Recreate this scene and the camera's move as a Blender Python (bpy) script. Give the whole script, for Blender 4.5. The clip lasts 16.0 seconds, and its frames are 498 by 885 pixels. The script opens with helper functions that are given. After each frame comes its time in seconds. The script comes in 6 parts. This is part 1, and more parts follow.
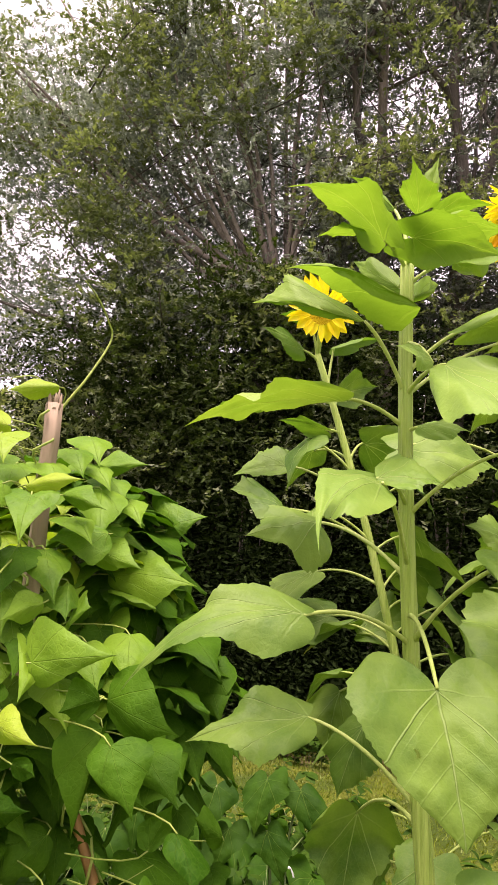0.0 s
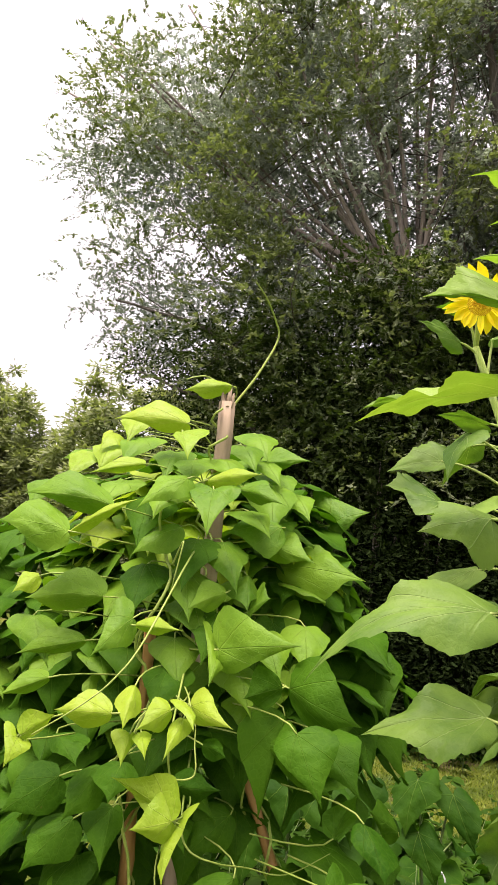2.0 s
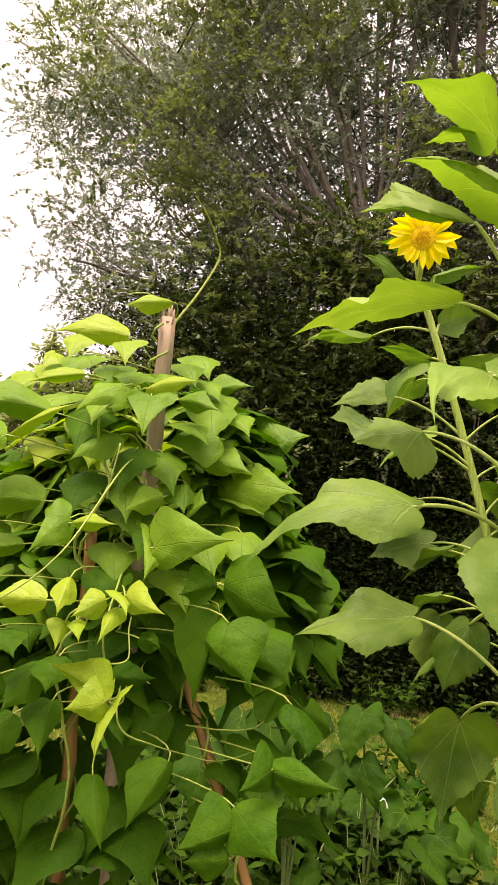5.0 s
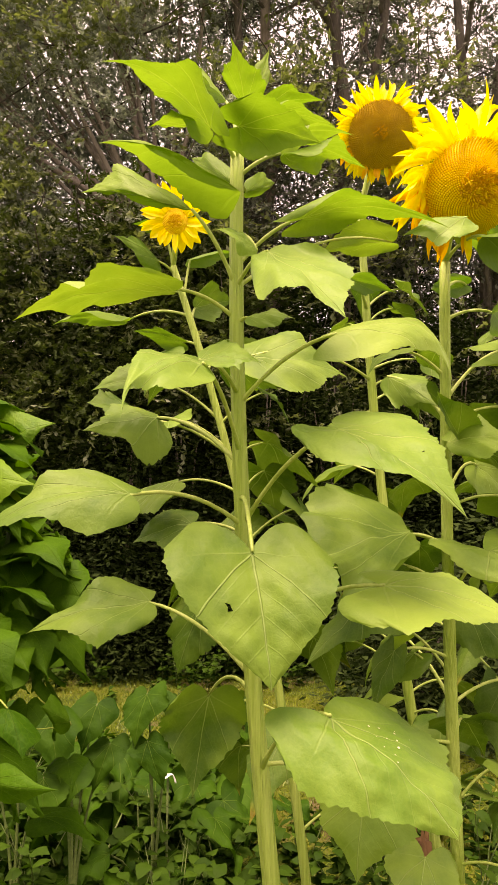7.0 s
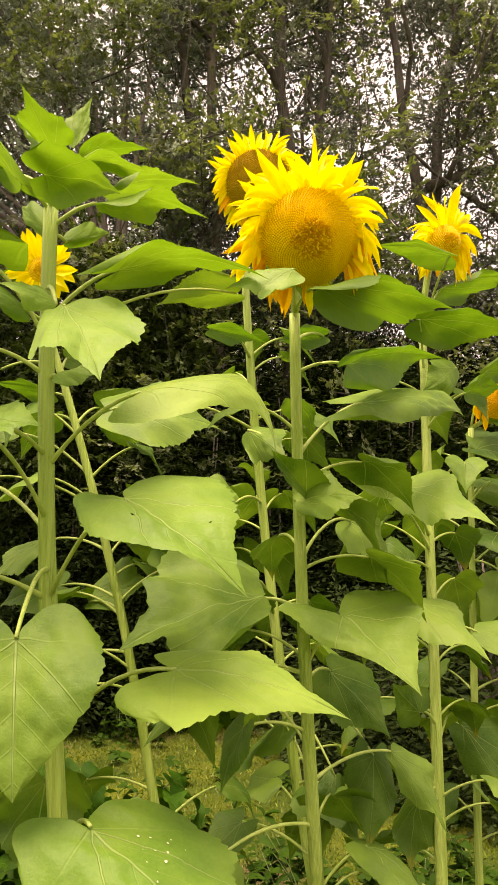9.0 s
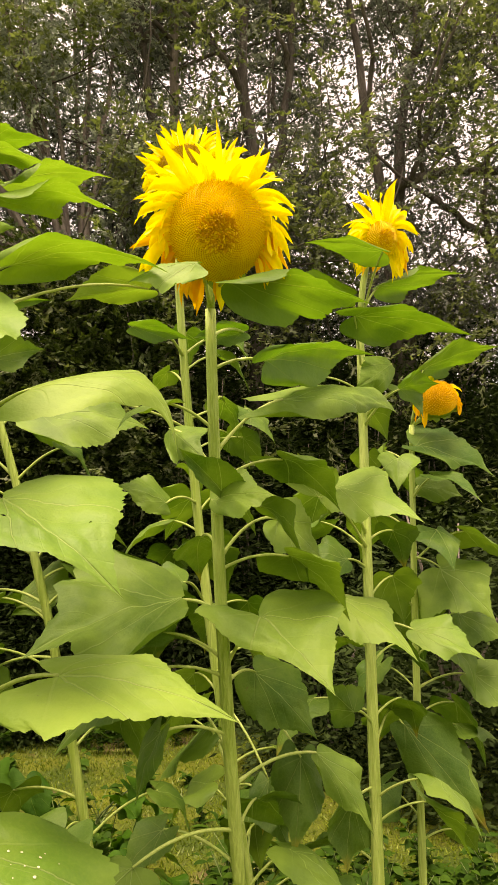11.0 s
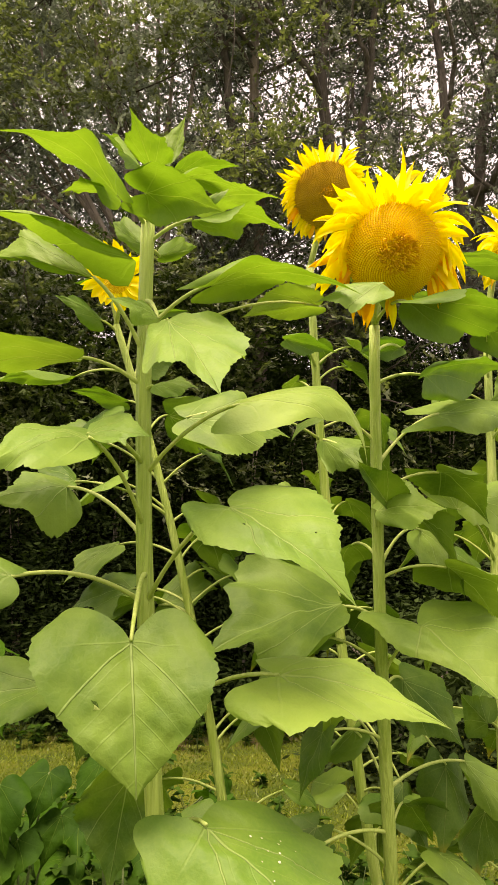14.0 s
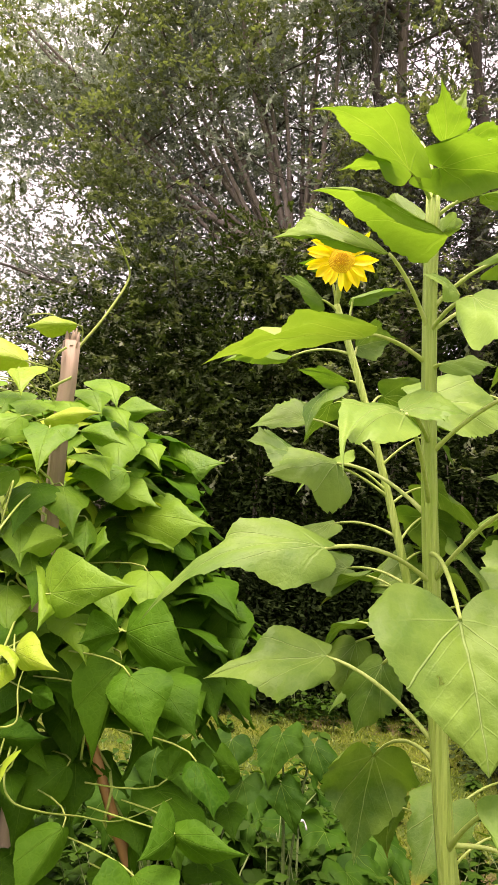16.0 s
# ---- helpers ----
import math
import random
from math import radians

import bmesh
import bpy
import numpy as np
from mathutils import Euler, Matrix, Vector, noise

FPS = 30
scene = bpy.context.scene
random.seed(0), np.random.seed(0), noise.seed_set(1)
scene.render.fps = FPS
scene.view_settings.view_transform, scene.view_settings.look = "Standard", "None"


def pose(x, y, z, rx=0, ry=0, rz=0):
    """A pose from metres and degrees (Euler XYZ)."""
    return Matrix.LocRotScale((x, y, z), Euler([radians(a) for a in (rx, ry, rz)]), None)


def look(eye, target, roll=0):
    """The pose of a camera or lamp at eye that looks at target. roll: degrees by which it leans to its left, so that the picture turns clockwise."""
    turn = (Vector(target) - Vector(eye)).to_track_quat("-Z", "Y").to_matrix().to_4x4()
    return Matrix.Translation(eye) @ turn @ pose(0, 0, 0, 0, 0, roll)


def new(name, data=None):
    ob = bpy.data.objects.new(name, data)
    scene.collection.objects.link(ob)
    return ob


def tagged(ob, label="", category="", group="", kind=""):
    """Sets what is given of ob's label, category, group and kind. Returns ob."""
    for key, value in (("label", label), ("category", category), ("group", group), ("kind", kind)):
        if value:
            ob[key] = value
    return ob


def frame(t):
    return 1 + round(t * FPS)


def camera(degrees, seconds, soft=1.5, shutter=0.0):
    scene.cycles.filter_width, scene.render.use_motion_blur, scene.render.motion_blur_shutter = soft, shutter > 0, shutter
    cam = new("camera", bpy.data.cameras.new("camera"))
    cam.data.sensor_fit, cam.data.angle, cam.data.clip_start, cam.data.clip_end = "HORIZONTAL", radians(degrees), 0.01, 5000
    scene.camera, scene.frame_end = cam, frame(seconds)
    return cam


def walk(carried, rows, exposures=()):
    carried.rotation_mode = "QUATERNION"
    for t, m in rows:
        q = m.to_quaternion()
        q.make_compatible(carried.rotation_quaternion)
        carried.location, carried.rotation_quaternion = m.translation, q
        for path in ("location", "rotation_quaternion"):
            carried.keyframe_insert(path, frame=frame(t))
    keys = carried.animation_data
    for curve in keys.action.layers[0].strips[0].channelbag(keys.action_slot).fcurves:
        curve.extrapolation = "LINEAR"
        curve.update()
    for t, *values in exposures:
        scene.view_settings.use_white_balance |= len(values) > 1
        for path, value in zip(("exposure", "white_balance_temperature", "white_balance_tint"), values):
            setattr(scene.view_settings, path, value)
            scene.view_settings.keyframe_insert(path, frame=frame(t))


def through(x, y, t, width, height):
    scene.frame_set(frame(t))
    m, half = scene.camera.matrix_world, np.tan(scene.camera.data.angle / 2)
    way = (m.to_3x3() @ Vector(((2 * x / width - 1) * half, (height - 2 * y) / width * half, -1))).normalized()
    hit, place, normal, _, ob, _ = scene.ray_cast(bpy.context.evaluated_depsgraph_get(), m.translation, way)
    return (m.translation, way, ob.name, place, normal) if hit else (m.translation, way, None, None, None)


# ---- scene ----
cam = camera(39.5, 16.0, 1.5)
PATH = [
    (0, (0.1899, -0.1315, 1.8801), (-0.0123, 1.8241, 2.2472), 2.95),
    (0.5, (0.1694, -0.1302, 1.8659), (-0.1541, 1.8125, 2.2145), 2.80),
    (1, (0.1456, -0.1364, 1.8711), (-0.2922, 1.7846, 2.2146), 2.78),
    (1.5, (0.1297, -0.1490, 1.8736), (-0.3733, 1.7558, 2.2186), 3.32),
    (2, (0.1085, -0.1631, 1.8706), (-0.4457, 1.7291, 2.2061), 4.30),
    (2.5, (0.1067, -0.1757, 1.8652), (-0.4732, 1.7107, 2.1897), 4.49),
    (3, (0.1015, -0.1619, 1.8246), (-0.4799, 1.7346, 2.0797), 5.05),
    (3.2, (0.0990, -0.1701, 1.8121), (-0.4722, 1.7276, 2.0812), 5.39),
    (5.3, (0.1807, -0.1536, 1.7579), (-0.2042, 1.7924, 2.0133), 3.17),
    (5.5, (0.1958, -0.1473, 1.7613), (-0.1386, 1.8082, 2.0148), 2.62),
    (6, (0.2459, -0.1445, 1.7715), (0.0660, 1.8294, 2.0390), 1.73),
    (6.5, (0.2777, -0.1413, 1.7764), (0.2477, 1.8428, 2.0263), 1.17),
    (7, (0.3097, -0.1320, 1.7810), (0.4022, 1.8535, 2.0027), 0.18),
    (7.5, (0.3901, -0.1042, 1.8016), (0.5121, 1.8736, 2.0725), -0.28),
    (8, (0.4664, -0.0800, 1.8162), (0.6086, 1.8929, 2.1117), -0.60),
    (8.5, (0.5328, -0.0715, 1.8246), (0.6886, 1.8974, 2.1394), -1.03),
    (9, (0.5873, -0.0732, 1.8318), (0.7658, 1.8907, 2.1657), -0.74),
    (9.5, (0.6446, -0.0715, 1.8315), (0.8483, 1.8882, 2.1754), -1.67),
    (10, (0.6861, -0.0628, 1.8280), (0.9232, 1.8919, 2.1788), -1.71),
    (10.2, (0.6980, -0.0571, 1.8240), (0.9400, 1.8974, 2.1719), -1.75),
    (12.3, (0.7247, -0.0607, 1.8302), (0.9582, 1.8972, 2.1652), -2.23),
    (12.5, (0.7063, -0.0704, 1.8310), (0.9129, 1.8888, 2.1760), -1.89),
    (13, (0.6382, -0.0758, 1.8333), (0.8021, 1.8876, 2.1770), -1.81),
    (13.5, (0.5570, -0.0779, 1.8374), (0.6640, 1.8901, 2.1772), -0.65),
    (14, (0.4786, -0.0952, 1.8387), (0.5681, 1.8726, 2.1849), 0.32),
    (14.5, (0.3899, -0.1074, 1.8401), (0.4398, 1.8621, 2.1846), 1.72),
    (15, (0.3074, -0.1338, 1.8311), (0.3058, 1.8369, 2.1724), 2.11),
    (15.5, (0.2348, -0.1063, 1.8198), (0.1177, 1.8691, 2.1099), 3.01),
    (16, (0.1790, -0.1033, 1.8189), (-0.0586, 1.8613, 2.1085), 3.41),
]
EXPOSURES = [(0.0, 0.94, 6900, 39), (0.5, 1.02, 6800, 38), (1.0, 0.94, 6700, 34), (2.0, 0.88, 6700, 28), (2.5, 0.68, 6700, 26), (3.2, 0.62, 6800, 25), (5.5, 1.04, 7900, 35), (6.0, 1.32, 8100, 38), (7.0, 0.92, 8700, 38), (7.5, 0.80, 8200, 35), (8.5, 0.80, 8400, 30), (10.0, 0.78, 8600, 28), (13.0, 0.78, 8200, 29), (14.5, 0.74, 7900, 31), (15.0, 0.72, 7800, 34), (15.5, 0.90, 7400, 38), (16.0, 1.14, 7100, 37)]
walk(cam, [(t, look(eye, target, roll)) for t, eye, target, roll in PATH], EXPOSURES)

# ---- world and light ----
world = bpy.data.worlds.new("overcast_sky")
scene.world = world
world.use_nodes = True
wn = world.node_tree
wn.nodes.clear()
sky = wn.nodes.new("ShaderNodeTexSky")
sky.sky_type, sky.sun_disc = "NISHITA", False
sky.sun_elevation, sky.sun_rotation, sky.dust_density, sky.air_density = radians(75), radians(-157), 4.0, 1.0
cloud = wn.nodes.new("ShaderNodeMix")
cloud.data_type = "RGBA"
cloud.inputs["Factor"].default_value = 0.9
cloud.inputs["B"].default_value = (10.0, 10.0, 10.2, 1)
wn.links.new(sky.outputs["Color"], cloud.inputs["A"])
back = wn.nodes.new("ShaderNodeBackground")
back.inputs["Strength"].default_value = 0.08
wn.links.new(cloud.outputs["Result"], back.inputs["Color"])
wout = wn.nodes.new("ShaderNodeOutputWorld")
wn.links.new(back.outputs["Background"], wout.inputs["Surface"])
sun = new("sun", bpy.data.lights.new("sun", "SUN"))
sun.data.energy, sun.data.angle, sun.data.color = 5.0, radians(38), (1.0, 0.94, 0.82)
sun.matrix_world = look((-0.8, -1.9, 8.0), (0, 0, 0))


# ---- materials ----
class Net:
    """A node material that is wired from the shader backwards."""

    def __init__(self, name):
        self.mat = bpy.data.materials.new(name)
        self.mat.use_nodes = True
        self.tree = self.mat.node_tree
        self.tree.nodes.clear()

    def add(self, kind, ins=None, **props):
        n = self.tree.nodes.new("ShaderNode" + kind)
        if "operation" in props:
            n.operation = props["operation"]
        if "interpolation_type" in props:
            n.interpolation_type = props["interpolation_type"]
        if "data_type" in props:
            n.data_type = props["data_type"]
        if "feature" in props:
            n.feature = props["feature"]
        if "blend_type" in props:
            n.blend_type = props["blend_type"]
        for k, v in (ins or {}).items():
            self.put(n.inputs[k], v)
        return n

    def put(self, socket, v):
        if isinstance(v, bpy.types.NodeSocket):
            self.tree.links.new(v, socket)
        else:
            socket.default_value = v

    def math(self, op, a, b=0.0, c=None):
        n = self.add("Math", operation=op)
        self.put(n.inputs[0], a)
        self.put(n.inputs[1], b)
        if c is not None:
            self.put(n.inputs[2], c)
        return n.outputs[0]

    def step(self, v, lo, hi, a=0.0, b=1.0):
        n = self.add("MapRange", {"Value": v, "From Min": lo, "From Max": hi, "To Min": a, "To Max": b}, interpolation_type="SMOOTHSTEP")
        return n.outputs[0]

    def noise(self, scale, detail=4.0, vec=None, rough=0.55):
        n = self.add("TexNoise", {"Scale": scale, "Detail": detail, "Roughness": rough})
        self.put(n.inputs["Vector"], vec or self.add("TexCoord").outputs["Object"])
        return n.outputs["Fac"]

    def mix(self, f, a, b, blend="MIX"):
        n = self.add("Mix", data_type="RGBA", blend_type=blend)
        self.put(n.inputs["Factor"], f)
        self.put(n.inputs["A"], a)
        self.put(n.inputs["B"], b)
        return n.outputs["Result"]

    def bump(self, h, strength=0.3, dist=0.002):
        return self.add("Bump", {"Height": h, "Strength": strength, "Distance": dist}).outputs["Normal"]

    def finish(self, col, rough=0.6, normal=None, through=0.0, through_col=None, metal=0.0, spec=0.5, hair=0.0):
        p = self.add("BsdfPrincipled", {"Base Color": col, "Roughness": rough, "Metallic": metal, "Specular IOR Level": spec, "Sheen Weight": hair, "Sheen Roughness": 0.45, "Sheen Tint": rgb(0.98, 1.0, 0.9)})
        if normal:
            self.put(p.inputs["Normal"], normal)
        shader = p.outputs[0]
        if through:
            tr = self.add("BsdfTranslucent", {"Color": through_col or col})
            if normal:
                self.put(tr.inputs["Normal"], normal)
            mx = self.add("MixShader", {"Fac": through})
            self.put(mx.inputs[1], shader)
            self.put(mx.inputs[2], tr.outputs[0])
            shader = mx.outputs[0]
        out = self.add("OutputMaterial")
        self.put(out.inputs["Surface"], shader)
        return self.mat


def rgb(r, g, b):
    return (r, g, b, 1)


def leaf_material(name, dark, light, vein, rough, through, ribs=5.0, blotch=0.5, through_tint=(1.0, 1.1, 0.45), relief=0.8, burn=0.0, spec=0.3, crumple=0.6, hair=0.0, vein_mix=0.6, net_mix=0.08):
    """A leaf's skin: midrib, basal and side ribs in the plane of the blade, a fine net, blotches, spots and relief."""
    n = Net(name)
    uv = n.add("SeparateXYZ", {"Vector": n.add("UVMap").outputs["UV"]})
    y, x = uv.outputs["Y"], n.math("MULTIPLY", n.math("ABSOLUTE", n.math("SUBTRACT", uv.outputs["X"], 0.5)), 2.0)
    wob = n.math("MULTIPLY", n.math("SUBTRACT", n.noise(9.0, 1.0), 0.5), 0.07)
    rib = n.step(n.math("ADD", x, n.math("MULTIPLY", y, 0.012)), 0.010, 0.022, 1.0, 0.0)
    sweep = n.math("ADD", n.math("MULTIPLY", x, 0.55), n.math("MULTIPLY", n.math("MULTIPLY", x, x), 0.16))
    q = n.math("ADD", n.math("SUBTRACT", y, sweep), wob)
    basal = n.step(n.math("ABSOLUTE", n.math("SUBTRACT", q, 0.015)), 0.004, 0.014, 0.9, 0.0)
    low = n.math("ABSOLUTE", n.math("ADD", n.math("SUBTRACT", y, n.math("MULTIPLY", x, 0.06)), wob))
    low = n.step(low, 0.003, 0.011, 0.4, 0.0)
    p = n.math("ABSOLUTE", n.math("SUBTRACT", n.math("FRACT", n.math("MULTIPLY", q, ribs)), 0.5))
    side = n.math("MULTIPLY", n.step(p, 0.012, 0.05, 1.0, 0.0), n.math("MULTIPLY", n.step(q, 0.0, 0.06), n.step(x, 0.1, 0.8, 0.17, 0.02)))
    veins = n.math("MAXIMUM", n.math("MAXIMUM", rib, n.math("MULTIPLY", basal, n.step(x, 0.3, 1.0, 1.0, 0.25))), n.math("MAXIMUM", n.math("MULTIPLY", low, n.step(x, 0.2, 0.8, 1.0, 0.1)), side))
    net = n.add("TexVoronoi", {"Vector": n.add("TexCoord").outputs["Object"], "Scale": 95.0}, feature="DISTANCE_TO_EDGE").outputs["Distance"]
    net = n.step(net, 0.0, 0.16, 1.0, 0.0)
    rnd = n.add("ObjectInfo").outputs["Random"]
    big = n.step(n.noise(9.0, 3.0), 0.3, 0.7)
    col = n.mix(n.math("ADD", n.math("MULTIPLY", big, blotch), n.math("MULTIPLY", rnd, 0.5)), dark, light)
    fine = n.step(n.noise(160.0, 3.0), 0.35, 0.75)
    col = n.mix(n.math("MULTIPLY", fine, 0.12), col, light)
    col = n.mix(n.math("MULTIPLY", net, net_mix), col, vein)
    spots = n.step(n.noise(55.0, 2.0), 0.76, 0.82)
    col = n.mix(n.math("MULTIPLY", spots, 0.5), col, rgb(0.16, 0.12, 0.04))
    if burn:
        tipmask = n.math("MULTIPLY", n.step(n.math("ADD", y, n.math("MULTIPLY", n.noise(18.0, 3.0), 0.5)), 1.0, 1.25), burn)
        col = n.mix(tipmask, col, rgb(0.45, 0.36, 0.04))
        col = n.mix(n.math("MULTIPLY", tipmask, n.step(n.noise(40.0, 3.0), 0.5, 0.65)), col, rgb(0.24, 0.12, 0.04))
    col = n.mix(n.math("MULTIPLY", veins, vein_mix), col, vein)
    h = n.math("ADD", n.math("MULTIPLY", n.noise(90.0, 4.0), 0.3), n.math("MULTIPLY", n.noise(26.0, 3.0), crumple))
    h = n.math("SUBTRACT", h, n.math("ADD", n.math("MULTIPLY", veins, 0.4), n.math("MULTIPLY", net, net_mix * 0.6)))
    nor = n.bump(h, relief, 0.005)
    tcol = n.mix(1.0, col, (*through_tint, 1), "MULTIPLY")
    return n.finish(col, rough, nor, through, tcol, spec=spec, hair=hair)


def grain_material(name, a, b, rough=0.7, scale=20.0, stretch=(1, 1, 1), relief=0.4, dist=0.003, through=0.0, spec=0.4):
    n = Net(name)
    vec = n.add("Mapping", {"Vector": n.add("TexCoord").outputs["Object"], "Scale": stretch}).outputs["Vector"]
    f1 = n.step(n.noise(scale, 5.0, vec), 0.3, 0.72)
    f2 = n.step(n.noise(scale * 0.17, 3.0, vec), 0.3, 0.7)
    rnd = n.add("ObjectInfo").outputs["Random"]
    f = n.math("MULTIPLY", n.math("ADD", n.math("ADD", f1, f2), n.math("MULTIPLY", rnd, 0.6)), 0.4)
    col = n.mix(f, a, b)
    return n.finish(col, rough, n.bump(f1, relief, dist), through, spec=spec)


def foliage_material(name, dark, light, through=0.35, rough=0.5, spec=0.35, tint=(1.2, 1.35, 0.5)):
    """Small leaves in one mesh, each with a shade of its own."""
    n = Net(name)
    isl = n.add("NewGeometry").outputs["Random Per Island"]
    patch = n.step(n.noise(0.8, 3.0), 0.3, 0.7)
    f = n.math("ADD", n.math("MULTIPLY", isl, 0.6), n.math("MULTIPLY", patch, 0.4))
    col = n.mix(f, dark, light)
    tcol = n.mix(1.0, col, rgb(*tint), "MULTIPLY")
    return n.finish(col, rough, None, through, tcol, spec=spec)


M_SUNLEAF = leaf_material("sunflower_leaf", rgb(0.105, 0.235, 0.02), rgb(0.285, 0.43, 0.062), rgb(0.48, 0.60, 0.21), 0.56, 0.34, blotch=0.35, spec=0.4, crumple=0.15, hair=0.08, vein_mix=0.36, net_mix=0.02)
M_YOUNG = leaf_material("young_leaf", rgb(0.125, 0.255, 0.020), rgb(0.235, 0.38, 0.048), rgb(0.40, 0.53, 0.13), 0.55, 0.42, spec=0.3, crumple=0.25, net_mix=0.02, through_tint=(1.0, 1.12, 0.45), vein_mix=0.45)
M_DEEP = leaf_material("deep_green_leaf", rgb(0.042, 0.126, 0.009), rgb(0.18, 0.305, 0.040), rgb(0.31, 0.44, 0.14), 0.56, 0.34, blotch=0.6, spec=0.32, crumple=0.25, net_mix=0.04)
M_UPPER = leaf_material("upper_leaf", rgb(0.062, 0.16, 0.012), rgb(0.16, 0.285, 0.034), rgb(0.32, 0.45, 0.12), 0.55, 0.42, spec=0.35, crumple=0.25, net_mix=0.02, through_tint=(1.0, 1.15, 0.42), vein_mix=0.45)
M_OLDLEAF = leaf_material("old_leaf", rgb(0.030, 0.100, 0.006), rgb(0.105, 0.205, 0.022), rgb(0.24, 0.33, 0.09), 0.55, 0.3, blotch=0.6, burn=0.55, hair=0.03)
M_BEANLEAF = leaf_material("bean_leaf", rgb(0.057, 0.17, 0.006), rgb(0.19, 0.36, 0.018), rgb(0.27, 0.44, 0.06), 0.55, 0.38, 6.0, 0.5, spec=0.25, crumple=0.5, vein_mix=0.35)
# Mature leaves low and deep in the vine, with their shade put into the colour.
M_BEANOLD_SHADE = leaf_material("mature_shaded_bean_leaf", rgb(0.018, 0.080, 0.002), rgb(0.066, 0.18, 0.007), rgb(0.15, 0.29, 0.03), 0.58, 0.36, 6.0, 0.5, spec=0.1, crumple=0.4, vein_mix=0.3)
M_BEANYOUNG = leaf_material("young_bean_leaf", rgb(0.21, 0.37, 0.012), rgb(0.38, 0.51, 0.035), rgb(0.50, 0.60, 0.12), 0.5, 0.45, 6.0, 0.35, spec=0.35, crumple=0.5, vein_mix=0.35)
# Taro leaves are darkened: shade over the bed is put into the colour.
M_TARO = leaf_material("shaded_taro_leaf", rgb(0.009, 0.045, 0.002), rgb(0.042, 0.118, 0.007), rgb(0.11, 0.20, 0.03), 0.6, 0.34, 6.0, 0.45, relief=0.9, spec=0.08, net_mix=0.02)
M_STEM = grain_material("sunflower_stem", rgb(0.21, 0.35, 0.03), rgb(0.55, 0.70, 0.19), 0.45, 170.0, (1, 1, 0.015), 0.9, 0.004)
M_PETIOLE = grain_material("petiole", rgb(0.23, 0.35, 0.05), rgb(0.46, 0.56, 0.17), 0.5, 160.0, (1, 1, 1), 0.3, 0.001)
M_BEANSTEM = grain_material("bean_stem", rgb(0.15, 0.25, 0.03), rgb(0.36, 0.44, 0.10), 0.5, 90.0)
M_WEEDSTEM = grain_material("weed_stem", rgb(0.05, 0.09, 0.02), rgb(0.13, 0.19, 0.05), 0.6, 90.0)
M_PETAL = grain_material("petal", rgb(1.0, 0.80, 0.0), rgb(1.0, 0.93, 0.006), 0.45, 90.0, (1, 1, 1), 0.3, 0.001, 0.5)
M_PETAL_OLD = grain_material("fading_petal", rgb(0.95, 0.45, 0.0), rgb(1.0, 0.66, 0.004), 0.5, 60.0, (1, 1, 1), 0.3, 0.001, 0.45)
M_FLORET = grain_material("floret", rgb(0.88, 0.60, 0.005), rgb(0.96, 0.78, 0.02), 0.6, 200.0)
M_FLORET_DARK = grain_material("floret_core", rgb(0.64, 0.35, 0.005), rgb(0.90, 0.58, 0.01), 0.7, 200.0)
# Browner florets for the big fringed head: its shade is put into the colour.
M_FLORET_BROWN_SHADE = grain_material("shaded_brown_floret", rgb(0.40, 0.25, 0.008), rgb(0.62, 0.42, 0.012), 0.7, 200.0)
M_SEPAL = grain_material("sepal", rgb(0.14, 0.27, 0.02), rgb(0.28, 0.40, 0.04), 0.55, 50.0, (1, 1, 1), 0.3, 0.001, 0.3)
M_STAKE = grain_material("weathered_stake", rgb(0.16, 0.115, 0.08), rgb(0.46, 0.355, 0.25), 0.85, 34.0, (1, 1, 0.07), 0.7, 0.004)
M_BAMBOO = grain_material("bamboo", rgb(0.27, 0.13, 0.045), rgb(0.50, 0.28, 0.10), 0.5, 50.0, (1, 1, 0.05), 0.4, 0.002)
M_DRY = grain_material("dry_stalk_skin", rgb(0.10, 0.045, 0.02), rgb(0.42, 0.22, 0.10), 0.85, 40.0, (1, 1, 0.12), 0.9, 0.005)
M_SPECK = grain_material("white_specks", rgb(0.5, 0.52, 0.3), rgb(0.8, 0.8, 0.62), 0.7)
M_BARK_DARK = grain_material("dark_bark", rgb(0.04, 0.034, 0.028), rgb(0.135, 0.12, 0.10), 0.9, 14.0, (1, 1, 0.25), 0.8, 0.02)
M_BARK = grain_material("bark", rgb(0.11, 0.09, 0.075), rgb(0.29, 0.25, 0.215), 0.9, 14.0, (1, 1, 0.25), 0.8, 0.02)
M_CROWN = foliage_material("tree_leaves", rgb(0.064, 0.077, 0.068), rgb(0.215, 0.232, 0.20), 0.42, tint=(1.05, 1.2, 0.9))
# Paler copy for the fanned tree: haze over it is put into the colour.
M_CROWN_HAZED = foliage_material("hazed_tree_leaves", rgb(0.14, 0.17, 0.15), rgb(0.40, 0.44, 0.375), 0.45, tint=(1.05, 1.2, 0.9))
M_CROWN_LIGHT = foliage_material("tree_leaves_light", rgb(0.08, 0.108, 0.058), rgb(0.20, 0.24, 0.125), 0.42)
# Distant leaves are paled: the haze of distance is mixed into this colour.
M_FAR_HAZE = foliage_material("hazy_distant_leaves", rgb(0.14, 0.18, 0.07), rgb(0.26, 0.30, 0.14), 0.4)
# Near-black foliage: the gloom under the trees is put into this colour.
M_SHADED_LOW = foliage_material("shaded_low_leaves", rgb(0.010, 0.022, 0.005), rgb(0.042, 0.072, 0.016), 0.15, 0.75, 0.1)
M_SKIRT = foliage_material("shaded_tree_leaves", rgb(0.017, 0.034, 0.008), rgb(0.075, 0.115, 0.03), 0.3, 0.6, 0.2)
